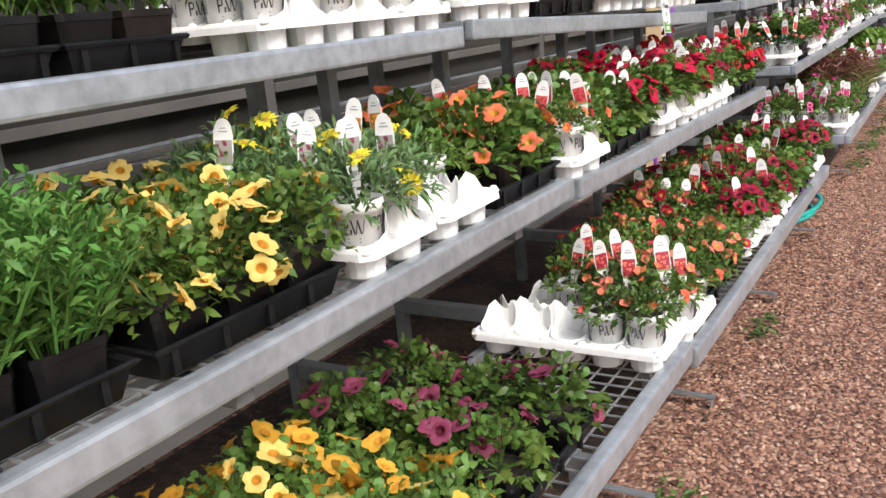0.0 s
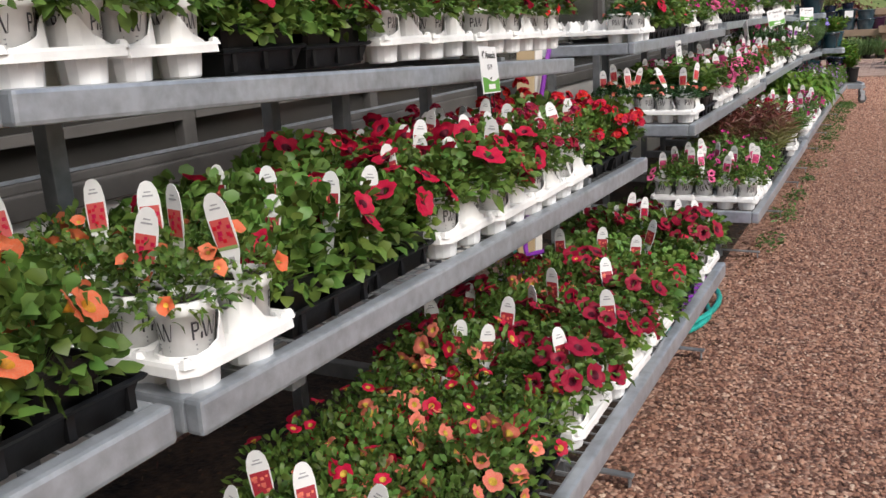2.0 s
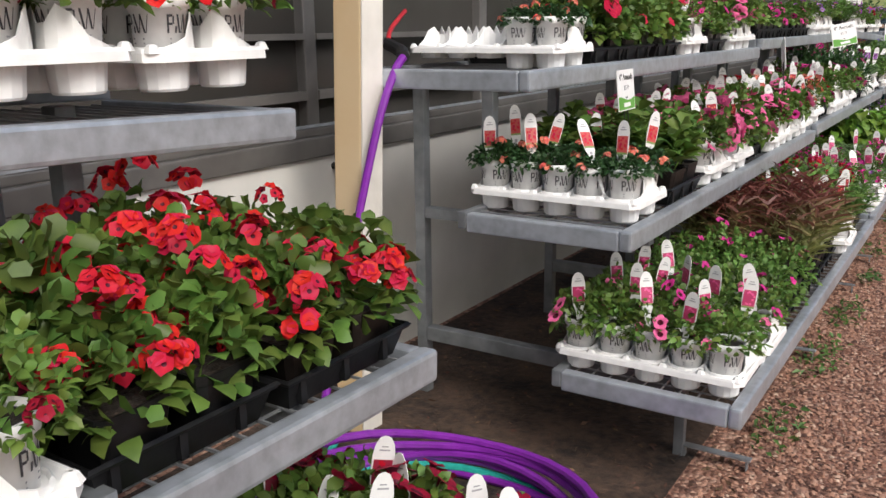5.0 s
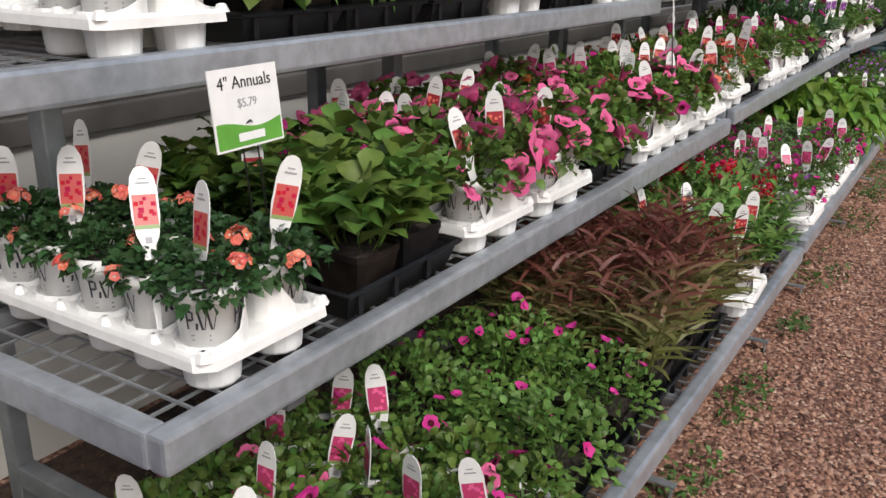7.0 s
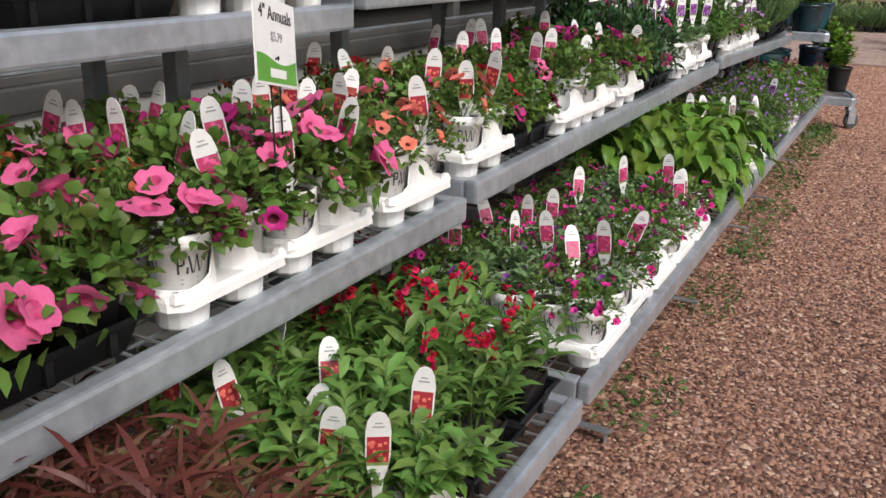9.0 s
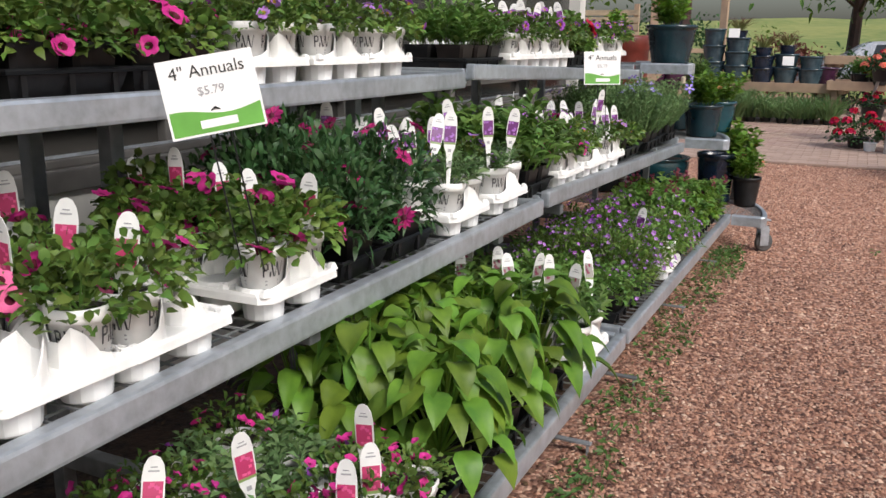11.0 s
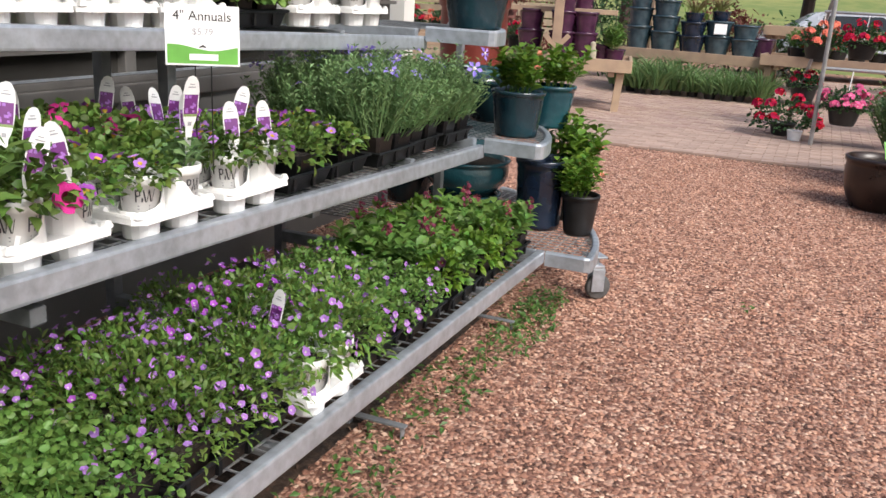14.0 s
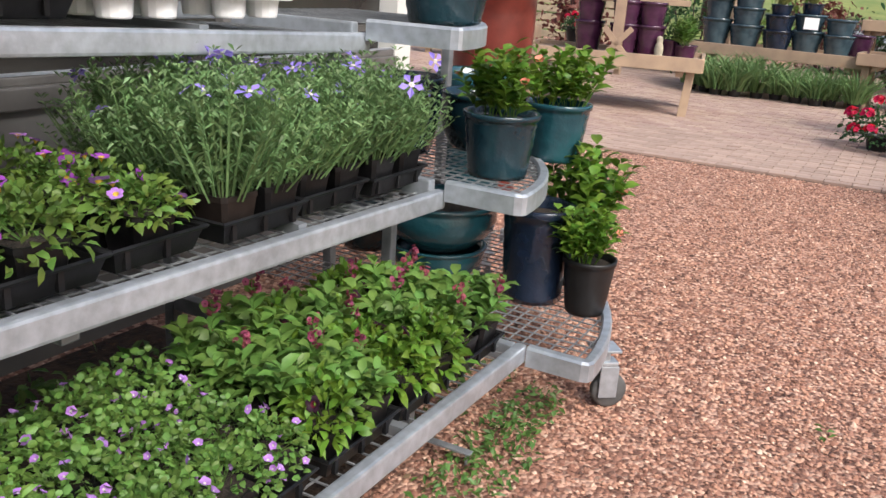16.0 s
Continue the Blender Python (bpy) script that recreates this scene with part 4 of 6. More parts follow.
black_run(7.48, 7.78, MID, "petunia_pink", None, rg, pitch=0.14, size=1.1)
white_run(7.79, 8.33, MID, "petunia_magenta", "pink", rg, kinds=("petunia_magenta", "petunia_magenta", "petunia_pink", "calibrachoa_orange"))
white_run(8.34, 8.66, MID, "calibrachoa_red", "red", rg, tagp=0.7)
white_run(8.71, 8.99, MID, "calibrachoa_red", "red", rg, kinds=("calibrachoa_red", "vinca_pink"), tagp=0.7)
black_run(9.01, 9.32, MID, "petunia_magenta", None, rg)
white_run(9.33, 9.76, MID, "vinca_pink", "pink", rg, tagp=0.7, fill=0.8)
white_run(9.84, 10.15, MID, "petunia_magenta", "pink", rg, fill=0.5)
black_run(10.17, 10.63, MID, "osteospermum", None, rg, pitch=0.145)
white_run(10.67, 11.34, MID, "calibrachoa_purple", "purple", rg, kinds=("calibrachoa_purple", "low_lance"), fill=0.9)
black_run(11.36, 11.62, MID, "lance_green", None, rg, size=1.4)
white_run(11.62, 12.27, MID, "petunia_magenta", "purple", rg, kinds=("low_lance", "calibrachoa_purple", "petunia_magenta"), tagp=0.6)
white_run(12.27, 12.56, MID, "calibrachoa_purple", "purple", rg, tagp=0.6)
black_run(12.58, 13.08, MID, "calibrachoa_purple", None, rg)
black_run(13.10, 13.97, MID, "laurentia", None, rg, pitch=0.14, size=1.0)
# bottom tier
black_run(0.40, 1.58, LOW, "petunia_gold", None, rg, pitch=0.14, kinds=("petunia_gold", "petunia_yellow", "petunia_gold"))
black_run(1.60, 2.08, LOW, "petunia_plum", None, rg, pitch=0.14)
white_run(2.36, 2.62, LOW, "calibrachoa_coral", "red", rg, rows=2)
white_run(2.66, 2.92, LOW, "calibrachoa_coral", "red", rg, rows=4)
black_run(2.94, 3.46, LOW, "calibrachoa_star", None, rg)
white_run(3.47, 4.40, LOW, "petunia_wine", "red", rg, kinds=("petunia_wine", "petunia_wine", "calibrachoa_star"), tagp=0.35)
black_run(4.42, 4.84, LOW, "petunia_rosy", "red", rg, size=0.85, tagp=0.25)
white_run(4.86, 5.15, LOW, "petunia_wine", "wine", rg)
white_run(6.15, 6.68, LOW, "vinca_pink", "pink", rg, tagp=0.8)
black_run(6.70, 7.20, LOW, "green_pink", None, rg)
black_run(7.22, 7.80, LOW, "bronze_grass", None, rg, pitch=0.14)
white_run(7.82, 8.18, LOW, "lance_green", "red", rg, tagp=0.9)
black_run(8.20, 8.66, LOW, "salvia", None, rg, pitch=0.14)
white_run(8.78, 10.02, LOW, "calibrachoa_pink", "pink", rg, kinds=("calibrachoa_pink", "calibrachoa_pink", "low_lance"), tagp=0.3)
black_run(10.04, 10.86, LOW, "lime_leaf", None, rg, rows=3, pitch=0.18)
white_run(10.88, 11.26, LOW, "lance_green", "grey", rg, kinds=("lance_green", "low_lance", "lance_green"), tagp=0.7)
black_run(11.46, 11.74, LOW, "trailing", None, rg)
black_run(11.75, 12.16, LOW, "lobelia", None, rg)
white_run(12.17, 12.44, LOW, "lobelia", "purple", rg, kinds=("lobelia", "trailing_lilac"), tagp=0.35)
black_run(12.46, 13.05, LOW, "trailing_lilac", None, rg)
black_run(13.07, 13.95, LOW, "lance_purple", None, rg, kinds=("lance_purple", "lance_purple", "black_petunia"))
# top tier
black_run(0.30, 1.66, TOP, "lance_green", None, rg, rows=2)
white_run(1.83, 2.58, TOP, "calibrachoa_orange", "orange", rg, rows=3, tagp=0.8)
white_run(2.66, 3.15, TOP, "petunia_red", "coral", rg, rows=3)
black_run(3.17, 3.74, TOP, "petunia_rosy", "red", rg, rows=2, tagp=0.5)
white_run(3.76, 5.18, TOP, "petunia_red", "red", rg, rows=3, kinds=("petunia_red", "petunia_wine", "calibrachoa_red"))
white_run(6.31, 6.59, TOP, "verbena_coral", None, rg, rows=2)
black_run(6.62, 7.50, TOP, "petunia_rosy", None, rg, rows=2, fill=0.7)
white_run(7.51, 7.83, TOP, "calibrachoa_pink", "pink", rg, rows=2)
black_run(7.85, 8.20, TOP, "petunia_magenta", None, rg, rows=2)
white_run(8.21, 8.64, TOP, "petunia_pink", None, rg, rows=2)
black_run(8.76, 10.19, TOP, "petunia_magenta", None, rg, rows=2)
white_run(10.20, 11.09, TOP, "calibrachoa_purple", None, rg, rows=2)
black_run(11.46, 11.84, TOP, "lance_green", None, rg, rows=2)
white_run(11.86, 12.70, TOP, "calibrachoa_purple", "purple", rg, rows=2)
black_run(12.72, 13.04, TOP, "petunia_rosy", None, rg, rows=2)
white_run(13.05, 13.72, TOP, "calibrachoa_purple", None, rg, rows=2)

# ---- rounded end unit on castors ----
def arc(c, r, a0, a1, n=10):
    return [(c[0] + r * math.cos(radians(a0 + (a1 - a0) * i / n)), c[1] + r * math.sin(radians(a0 + (a1 - a0) * i / n))) for i in range(n + 1)]


def rail(pts, z, h=0.062, w=0.034):
    """A folded steel rim along a plan line, its top at z."""
    bm = bmesh.new()
    P = [Vector((x, y, 0)) for x, y in pts]
    rows = []
    for i, p in enumerate(P):
        d = (P[min(i + 1, len(P) - 1)] - P[max(i - 1, 0)]).normalized()
        s = Vector((-d.y, d.x, 0))
        rows.append([bm.verts.new(p + s * a + Vector((0, 0, b))) for a, b in ((0, z - h), (0, z - 0.008), (0.006, z), (w - 0.006, z), (w, z - 0.008), (w, z - h))])
    for q, r in zip(rows, rows[1:]):
        for k in range(6):
            bm.faces.new((q[k], q[(k + 1) % 6], r[(k + 1) % 6], r[k]))
    bm.faces.new(rows[0]), bm.faces.new(rows[-1][::-1])
    bmesh.ops.recalc_face_normals(bm, faces=bm.faces)
    return bm


def clipped_deck(xmin, y0, centre, r, xr, z):
    """Wire mesh cut to the rounded outline."""
    bm = bmesh.new()
    q = 0.002

    def reach(y):
        d = r * r - (y - centre[1]) ** 2
        return min(xr, centre[0] + math.sqrt(d)) if d > 0 else None

    y = y0
    while y < centre[1] + r:
        e = reach(y)
        if e and e > xmin:
            box(bm, xmin, e, y - q, y + q, z - q, z + q)
        y += 0.045
    x = xmin
    while x < xr:
        top = centre[1] + math.sqrt(max(0.0, r * r - (x - centre[0]) ** 2))
        if top > y0:
            box(bm, x - q, x + q, y0, top, z - 3 * q, z - q)
        x += 0.045
    return bm


end_unit = tagged(new("rounded_end_bench"), "galvanised steel rounded three-tier end bench on castors", "plant bench", "stepped nursery benches")
for (xr, z, r, start) in ((0.02, 1.165, 0.75, -0.296), (0.26, 0.725, 0.95, 0.004), (0.515, 0.275, 1.2, 0.314)):
    c = (xr - r, 14.0)
    outline = [(start, 14.0), (xr - 0.03, 14.0), (xr - 0.008, 14.008)] + arc(c, r, 1.5, 70, 16)
    part("curved_rim", rail(outline, z), GALV, end_unit, "curved galvanised steel rim")
    part("wire_deck", clipped_deck(-0.85, 14.05, c, r - 0.03, xr - 0.02, z - 0.012), WIRE, end_unit)["kind"] = "stuff"
for x, y, zz in ((-0.24, 14.10, 0.68), (-0.62, 14.3, 1.10), (-0.5, 14.9, 1.10)):
    part("leg", boxes((x - 0.018, x + 0.018, y - 0.018, y + 0.018, 0.0, zz), bevel=0.004), GALV_DARK, end_unit)
RUBBER = mat("grey_rubber", (0.10, 0.10, 0.10), 0.6, 0, 0.2, 30)
for cx, cy, turn in ((0.462, 14.3, 40), (-0.3, 14.95, -40)):
    m = Matrix.Translation((cx, cy, 0)) @ Matrix.Rotation(radians(turn), 4, "Z")
    caster = part("castor", boxes((-0.045, 0.045, -0.04, 0.04, 0.202, 0.212), (-0.012, 0.05, -0.026, -0.022, 0.04, 0.15), (-0.012, 0.05, 0.022, 0.026, 0.04, 0.15), (-0.025, 0.045, -0.026, 0.026, 0.15, 0.165), (-0.018, 0.018, -0.018, 0.018, 0.165, 0.202), bevel=0.003), GALV, end_unit, "steel swivel castor")
    caster.matrix_world = m
    bm = bmesh.new()
    lathe(bm, [(0.012, -0.016), (0.05, -0.016), (0.059, -0.01), (0.059, 0.01), (0.05, 0.016), (0.012, 0.016)], 24, Matrix.Translation((0.03, 0, 0.059)) @ Matrix.Rotation(math.pi / 2, 4, "X"))
    w = part("wheel", bm, RUBBER, caster, "grey rubber wheel", True)


# ---- glazed pots and shrubs on the end unit ----
def glazed(name, col, col2, rough=0.12):
    return mat(name, col, rough, 0, 0.25, 9, 0.25, 55, col2=col2, coat=0.3)


TEAL = glazed("teal_glaze", (0.010, 0.036, 0.048), (0.005, 0.016, 0.024), 0.2)
TURQ = glazed("turquoise_glaze", (0.018, 0.08, 0.10), (0.008, 0.04, 0.055), 0.2)
NAVY = glazed("navy_glaze", (0.012, 0.022, 0.045), (0.006, 0.01, 0.02))
PURP = glazed("purple_glaze", (0.075, 0.022, 0.06), (0.035, 0.012, 0.03))
SLATE = glazed("blue_grey_glaze", (0.055, 0.09, 0.11), (0.02, 0.04, 0.055))
TERRA = mat("red_terracotta", (0.19, 0.035, 0.025), 0.35, 0, 0.25, 8, 0.1, 40)
BLACKM = mat("black_nursery_plastic", (0.012, 0.012, 0.013), 0.45, 0, 0.3, 30, 0.05, 60)


def planter(name, x, y, z, r, h, m, label, ribs=0, belly=0.0, soil=True, base=0.74):
    """A turned pot with a rolled lip, grooves, hollow inside."""
    bm = bmesh.new()
    prof = [(r * base, 0)]
    n = 12
    for i in range(1, n + 1):
        t = i / n
        rr = r * (base + (1 - base) * t ** 0.8) + belly * r * math.sin(math.pi * t)
        prof.append((rr * (1 - (0.02 if ribs and i % ribs == 0 else 0)), h * 0.9 * t))
    prof += [(r * 1.05, h * 0.91), (r * 1.06, h * 0.985), (r * 1.02, h), (r * 0.95, h * 0.99), (r * 0.9, h * 0.86)]
    lathe(bm, prof, 28)
    root = part(name, bm, m, None, "", True)
    root.matrix_world = Matrix.Translation((x, y, z))
    tagged(root, label, "planter")
    if soil:
        bs = bmesh.new()
        lathe(bs, [(r * 0.905, h * 0.87), (r * 0.5, h * 0.89), (0.002, h * 0.9)], 20, cap=False)
        part("soil", bs, SOIL, root)
    return root


def grow(root, kind, h, s, rng, n=1, spread=0.0):
    """Plants set in a planter, as its parts."""
    for _ in range(n):
        fol, flo, _c = LIB[kind][rng.integers(4)]
        g = new("foliage", fol)
        g.parent = root
        g.matrix_basis = Matrix.Translation((rng.normal(0, spread), rng.normal(0, spread), h)) @ Matrix.Rotation(rng.uniform(0, 6.28), 4, "Z") @ Matrix.Diagonal((s, s, s, 1))
        if flo:
            add_flowers(root, kind, flo, _c, g.matrix_basis, rng)


rf = np.random.default_rng(5)
zm, zl, zt = 0.715, 0.265, 1.155
p = planter("glazed_planter", 0.06, 14.24, zm, 0.115, 0.2, TEAL, "dark teal glazed ceramic pot with a leafy shrub", ribs=2, base=0.8)
grow(p, "shrub", 0.18, 1.0, rf, 2, 0.03)
p = planter("glazed_planter", 0.10, 14.62, zm, 0.11, 0.2, TURQ, "turquoise glazed ceramic pot with a leafy shrub", ribs=3)
grow(p, "shrub", 0.18, 1.05, rf, 2, 0.03)
p = planter("nursery_pot", 0.34, 14.42, zl, 0.085, 0.19, BLACKM, "black plastic nursery pot with a green shrub and red buds")
grow(p, "shrub", 0.17, 0.95, rf, 2, 0.02)
p = planter("nursery_pot", 0.20, 14.68, zl, 0.10, 0.24, BLACKM, "tall black plastic nursery pot with a leafy shrub")
grow(p, "shrub", 0.22, 1.3, rf, 2, 0.03)
p = planter("glazed_planter", 0.14, 14.44, zl, 0.12, 0.33, NAVY, "tall dark navy glazed ceramic pot", ribs=2, base=0.85)
p = planter("glazed_bowl", -0.24, 14.44, zl, 0.17, 0.12, TURQ, "wide turquoise glazed bowl stacked on another", belly=0.12, soil=False, base=0.6)
planter("glazed_bowl", -0.24, 14.44, zl + 0.115, 0.20, 0.17, TURQ, "wide turquoise glazed ceramic bowl", belly=0.16, base=0.6)
planter("glazed_bowl", -0.62, 14.55, zl, 0.15, 0.22, TEAL, "dark teal glazed ceramic bowl", belly=0.1, base=0.6)
p = planter("glazed_planter", -0.17, 14.25, zt, 0.15, 0.24, TEAL, "large dark blue glazed ceramic pot on the top shelf", ribs=2)
grow(p, "shrub", 0.22, 1.1, rf, 2, 0.04)
planter("glazed_bowl", -0.18, 14.62, zm, 0.16, 0.2, TEAL, "dark teal glazed bowl on the middle shelf", belly=0.1)
planter("glazed_bowl", -0.36, 14.35, zm, 0.13, 0.26, NAVY, "dark navy glazed ceramic pot", belly=0.05)
p = planter("terracotta_urn", -1.02, 16.4, 0.0, 0.24, 1.35, TERRA, "tall glazed red terracotta urn with ringed neck", ribs=4, base=0.8)
grow(p, "shrub", 1.3, 1.2, rf, 2, 0.05)
p = planter("tall_green_pot", -0.62, 15.4, 0.0, 0.17, 0.9, TURQ, "tall blue-green glazed ceramic pot", ribs=3, base=0.8)

# ---- price signs ----
CARD = mat("white_card", (0.84, 0.84, 0.84), 0.45, 0, 0.04, 30)
WIREB = mat("black_wire", (0.02, 0.02, 0.02), 0.4, 0.5)
INKT = mat("black_print", (0.03, 0.03, 0.03), 0.5)


def letter(text, size, x, z, m, parent, bold=0.0):
    cu = bpy.data.curves.new("lettering", "FONT")
    cu.body, cu.size, cu.align_x, cu.extrude, cu.offset = text, size, "CENTER", 0.0003, bold
    tmp = new("tmp", cu)
    me = bpy.data.meshes.new_from_object(tmp.evaluated_get(bpy.context.evaluated_depsgraph_get()))
    bpy.data.objects.remove(tmp)
    me.materials.clear()
    me.materials.append(m)
    ob = part("lettering", me, m, parent)
    ob.matrix_basis = Matrix.Translation((x, -0.0022, z)) @ Matrix.Rotation(math.pi / 2, 4, "X")
    return ob


def price_sign(x, y, z, zrot, foot, price="$5.79", lean=0.0, w=0.165, h=0.135, size=1.0):
    card = part("price_sign", boxes((-w / 2, w / 2, -0.0012, 0.0012, 0, h)), CARD)
    card.matrix_world = Matrix.Translation((x, y, z)) @ Euler((radians(-6), radians(lean), radians(zrot))).to_matrix().to_4x4() @ Matrix.Scale(size, 4)
    tagged(card, "white and green laminated price card on a wire stake", "sign", "price signs")
    v, f = [], []
    for i in range(13):
        t = i / 12
        v += [(-w / 2 + 0.004 + t * (w - 0.008), -0.0018, 0.004), (-w / 2 + 0.004 + t * (w - 0.008), -0.0018, h * (0.30 + 0.05 * math.sin(t * 5.5 + 1.2)))]
    f = [(2 * i, 2 * i + 2, 2 * i + 3, 2 * i + 1) for i in range(12)]
    part("green_band", raw("green_band", v, f, [GREENINK]), None, card, "green printed wave")
    part("emblem", boxes((-0.03, 0.034, -0.0021, -0.0019, 0.012, 0.026)), CARD, card, "pale plain emblem")
    letter('4" Annuals', 0.03, 0, h - 0.034, INKT, card)
    letter(price, 0.021, 0, h - 0.066, INKG, card)
    bm = bmesh.new()
    tube(bm, [(-0.018, 0.004, foot), (-0.018, 0.004, 0.02), (-0.012, 0.002, 0.038), (0, -0.004, 0.045), (0.012, 0.002, 0.038), (0.018, 0.004, 0.02), (0.018, 0.004, foot)], 0.0016, 6)
    part("wire_stake", bm, WIREB, card)


price_sign(-0.20, 4.16, 1.07, 97, -0.27, lean=3)
price_sign(-0.15, 6.44, 1.015, 92, -0.27, size=0.86)
price_sign(-0.06, 8.10, 1.05, 106, -0.22, lean=12)
price_sign(-0.07, 9.83, 1.12, 44, -0.26, lean=-10)
price_sign(-0.05, 12.24, 1.11, 40, -0.25)

# ---- post, hose, purple hose ----
WOOD_P = mat("whitewashed_post", (0.62, 0.44, 0.24), 0.6, 0, 0.2, 3, 0.15, 30, col2=(0.66, 0.52, 0.33))
ppost = tagged(part("timber_post", boxes((-0.905, -0.805, 6.005, 6.105, 0, 2.9), bevel=0.006), WOOD_P), "pale square timber post beside the benches", "post", kind="structure")
ppost.matrix_world = Matrix.Translation((-0.812, 6.085, 0)) @ Euler((radians(-1.6), radians(1.0), 0)).to_matrix().to_4x4() @ Matrix.Translation((0.805, -6.105, 0))
part("painted_face", boxes((-0.804, -0.799, 6.006, 6.104, 0.002, 2.898), bevel=0.001), mat("chalky_white_paint", (0.78, 0.75, 0.69), 0.6, 0, 0.15, 5, 0.1, 40), ppost, "white painted face of the post")
PURPLE_H = mat("purple_rubber", (0.20, 0.02, 0.33), 0.35, 0, 0.1, 40)
AQUA = mat("aqua_rubber", (0.02, 0.36, 0.30), 0.4, 0, 0.15, 40)


def smooth_path(pts, n=8):
    pts = [Vector(p) for p in pts]
    out = []
    for i in range(len(pts) - 1):
        a, b, c, d = pts[max(i - 1, 0)], pts[i], pts[i + 1], pts[min(i + 2, len(pts) - 1)]
        for k in range(n):
            t = k / n
            out.append(0.5 * ((2 * b) + (c - a) * t + (2 * a - 5 * b + 4 * c - d) * t * t + (3 * b - a - 3 * c + d) * t ** 3))
    return out + [pts[-1]]


hose = tagged(new("garden_hose"), "purple garden hose with a black grip, coiled on the ground", "hose")
bm = bmesh.new()
tube(bm, smooth_path([(-0.75, 6.17, 1.17), (-0.75, 6.125, 1.13), (-0.75, 6.06, 1.03), (-0.757, 6.01, 0.9), (-0.77, 5.95, 0.71), (-0.78, 5.86, 0.45), (-0.77, 5.76, 0.16), (-0.68, 5.68, 0.05), (-0.58, 5.74, 0.05)]), 0.0125, 10)
part("hose_line", bm, PURPLE_H, hose, "purple rubber hose")
for k, (cx, cy, cz, rr) in enumerate(((-0.28, 5.5, 0.03, 0.44), (-0.24, 5.48, 0.03, 0.475), (-0.27, 5.5, 0.05, 0.455), (-0.29, 5.51, 0.07, 0.43), (-0.28, 5.49, 0.09, 0.46), (-0.27, 5.51, 0.11, 0.44), (-0.29, 5.5, 0.13, 0.452))):
    bm = bmesh.new()
    tube(bm, [(cx + rr * math.cos(a * math.tau / 36), cy + rr * math.sin(a * math.tau / 36), cz + 0.012 * math.sin(3 * a * math.tau / 36 + k)) for a in range(37)], 0.0125, 8)
    part("hose_coil", bm, PURPLE_H if k != 1 else AQUA, hose, "" if k != 1 else "aqua hose")
bm = bmesh.new()
tube(bm, smooth_path([(-0.75, 6.17, 1.17), (-0.80, 6.23, 1.185), (-0.90, 6.30, 1.205)]), 0.02, 10, radii=None)
part("grip", bm, BLACKM, hose, "black rubber spray wand grip")
bm = bmesh.new()
tube(bm, smooth_path([(-0.90, 6.30, 1.205), (-0.96, 6.40, 1.25), (-1.0, 6.54, 1.31)]), 0.008, 8)
part("wand", bm, mat("red_metal", (0.5, 0.02, 0.03), 0.35), hose, "red metal spray wand")
aq = tagged(new("aqua_hose"), "aqua green hose looped round a tap at the wall", "hose")
bm = bmesh.new()
tube(bm, smooth_path([(-1.08, 6.34, 0.74), (-1.06, 6.34, 0.64), (-1.05, 6.33, 0.5), (-1.06, 6.29, 0.2), (-1.0, 6.15, 0.03), (-0.82, 5.85, 0.02), (-0.74, 5.5, 0.02), (-0.5, 5.06, 0.02), (-0.1, 4.98, 0.02), (0.14, 5.1, 0.02), (0.22, 5.35, 0.02), (0.15, 5.6, 0.015)]), 0.011, 8)
part("hose_line", bm, AQUA, aq)
bm = bmesh.new()
lathe(bm, [(0.0, -0.014), (0.024, -0.012), (0.028, 0.0), (0.024, 0.012), (0.0, 0.014)], 14, Matrix.Translation((-1.1, 6.34, 0.79)) @ Matrix.Rotation(math.pi / 2, 4, "Y"), cap=False)
tube(bm, [(-1.18, 6.34, 0.79), (-1.08, 6.34, 0.79), (-1.08, 6.34, 0.72)], 0.013, 8)
part("tap", bm, BLACKM, aq, "black wall tap")

# ---- far yard: tables, pots, rack ----
WOOD = mat("weathered_timber", (0.42, 0.30, 0.20), 0.75, 0, 0.22, 6, 0.2, 40, col2=(0.30, 0.21, 0.15))


def timber_table(x, y, z, span, depth, rz, label):
    """Timber display bench with a plank deck, fascia boards and splayed legs."""
    root = tagged(new("timber_table"), label, "display table", "timber display tables")
    root.matrix_world = pose(x, y, 0, 0, 0, rz)
    n = 6
    for i in range(n):
        d = depth / n
        part("plank", boxes((-span / 2, span / 2, -depth / 2 + i * d + 0.004, -depth / 2 + (i + 1) * d - 0.004, z - 0.035, z), bevel=0.004), WOOD, root)
    part("fascia", boxes((-span / 2 - 0.03, span / 2 + 0.03, -depth / 2 - 0.04, -depth / 2 - 0.002, z - 0.10, z + 0.05), bevel=0.006), WOOD, root)
    part("fascia", boxes((-span / 2 - 0.03, span / 2 + 0.03, depth / 2 + 0.002, depth / 2 + 0.04, z - 0.10, z + 0.05), bevel=0.006), WOOD, root)
    for s in (-1, 1):
        part("end_board", boxes((s * span / 2 - 0.02 + s * 0.022, s * span / 2 + 0.02 + s * 0.022, -depth / 2, depth / 2, z - 0.10, z + 0.05), bevel=0.006), WOOD, root)
        for q in (-1, 1):
            bm = box(bmesh.new(), -0.045, 0.045, -0.045, 0.045, 0, z - 0.04, 0.006, Matrix.Translation((s * (span / 2 - 0.12), q * (depth / 2 - 0.1), 0)) @ Matrix.Rotation(radians(s * 4), 4, "Y"))
            part("table_leg", bm, WOOD, root)
        part("crossbeam", boxes((s * (span / 2 - 0.2) - 0.04, s * (span / 2 - 0.2) + 0.04, -depth / 2 + 0.02, depth / 2 - 0.02, z - 0.16, z - 0.037), bevel=0.005), WOOD, root)
    return root


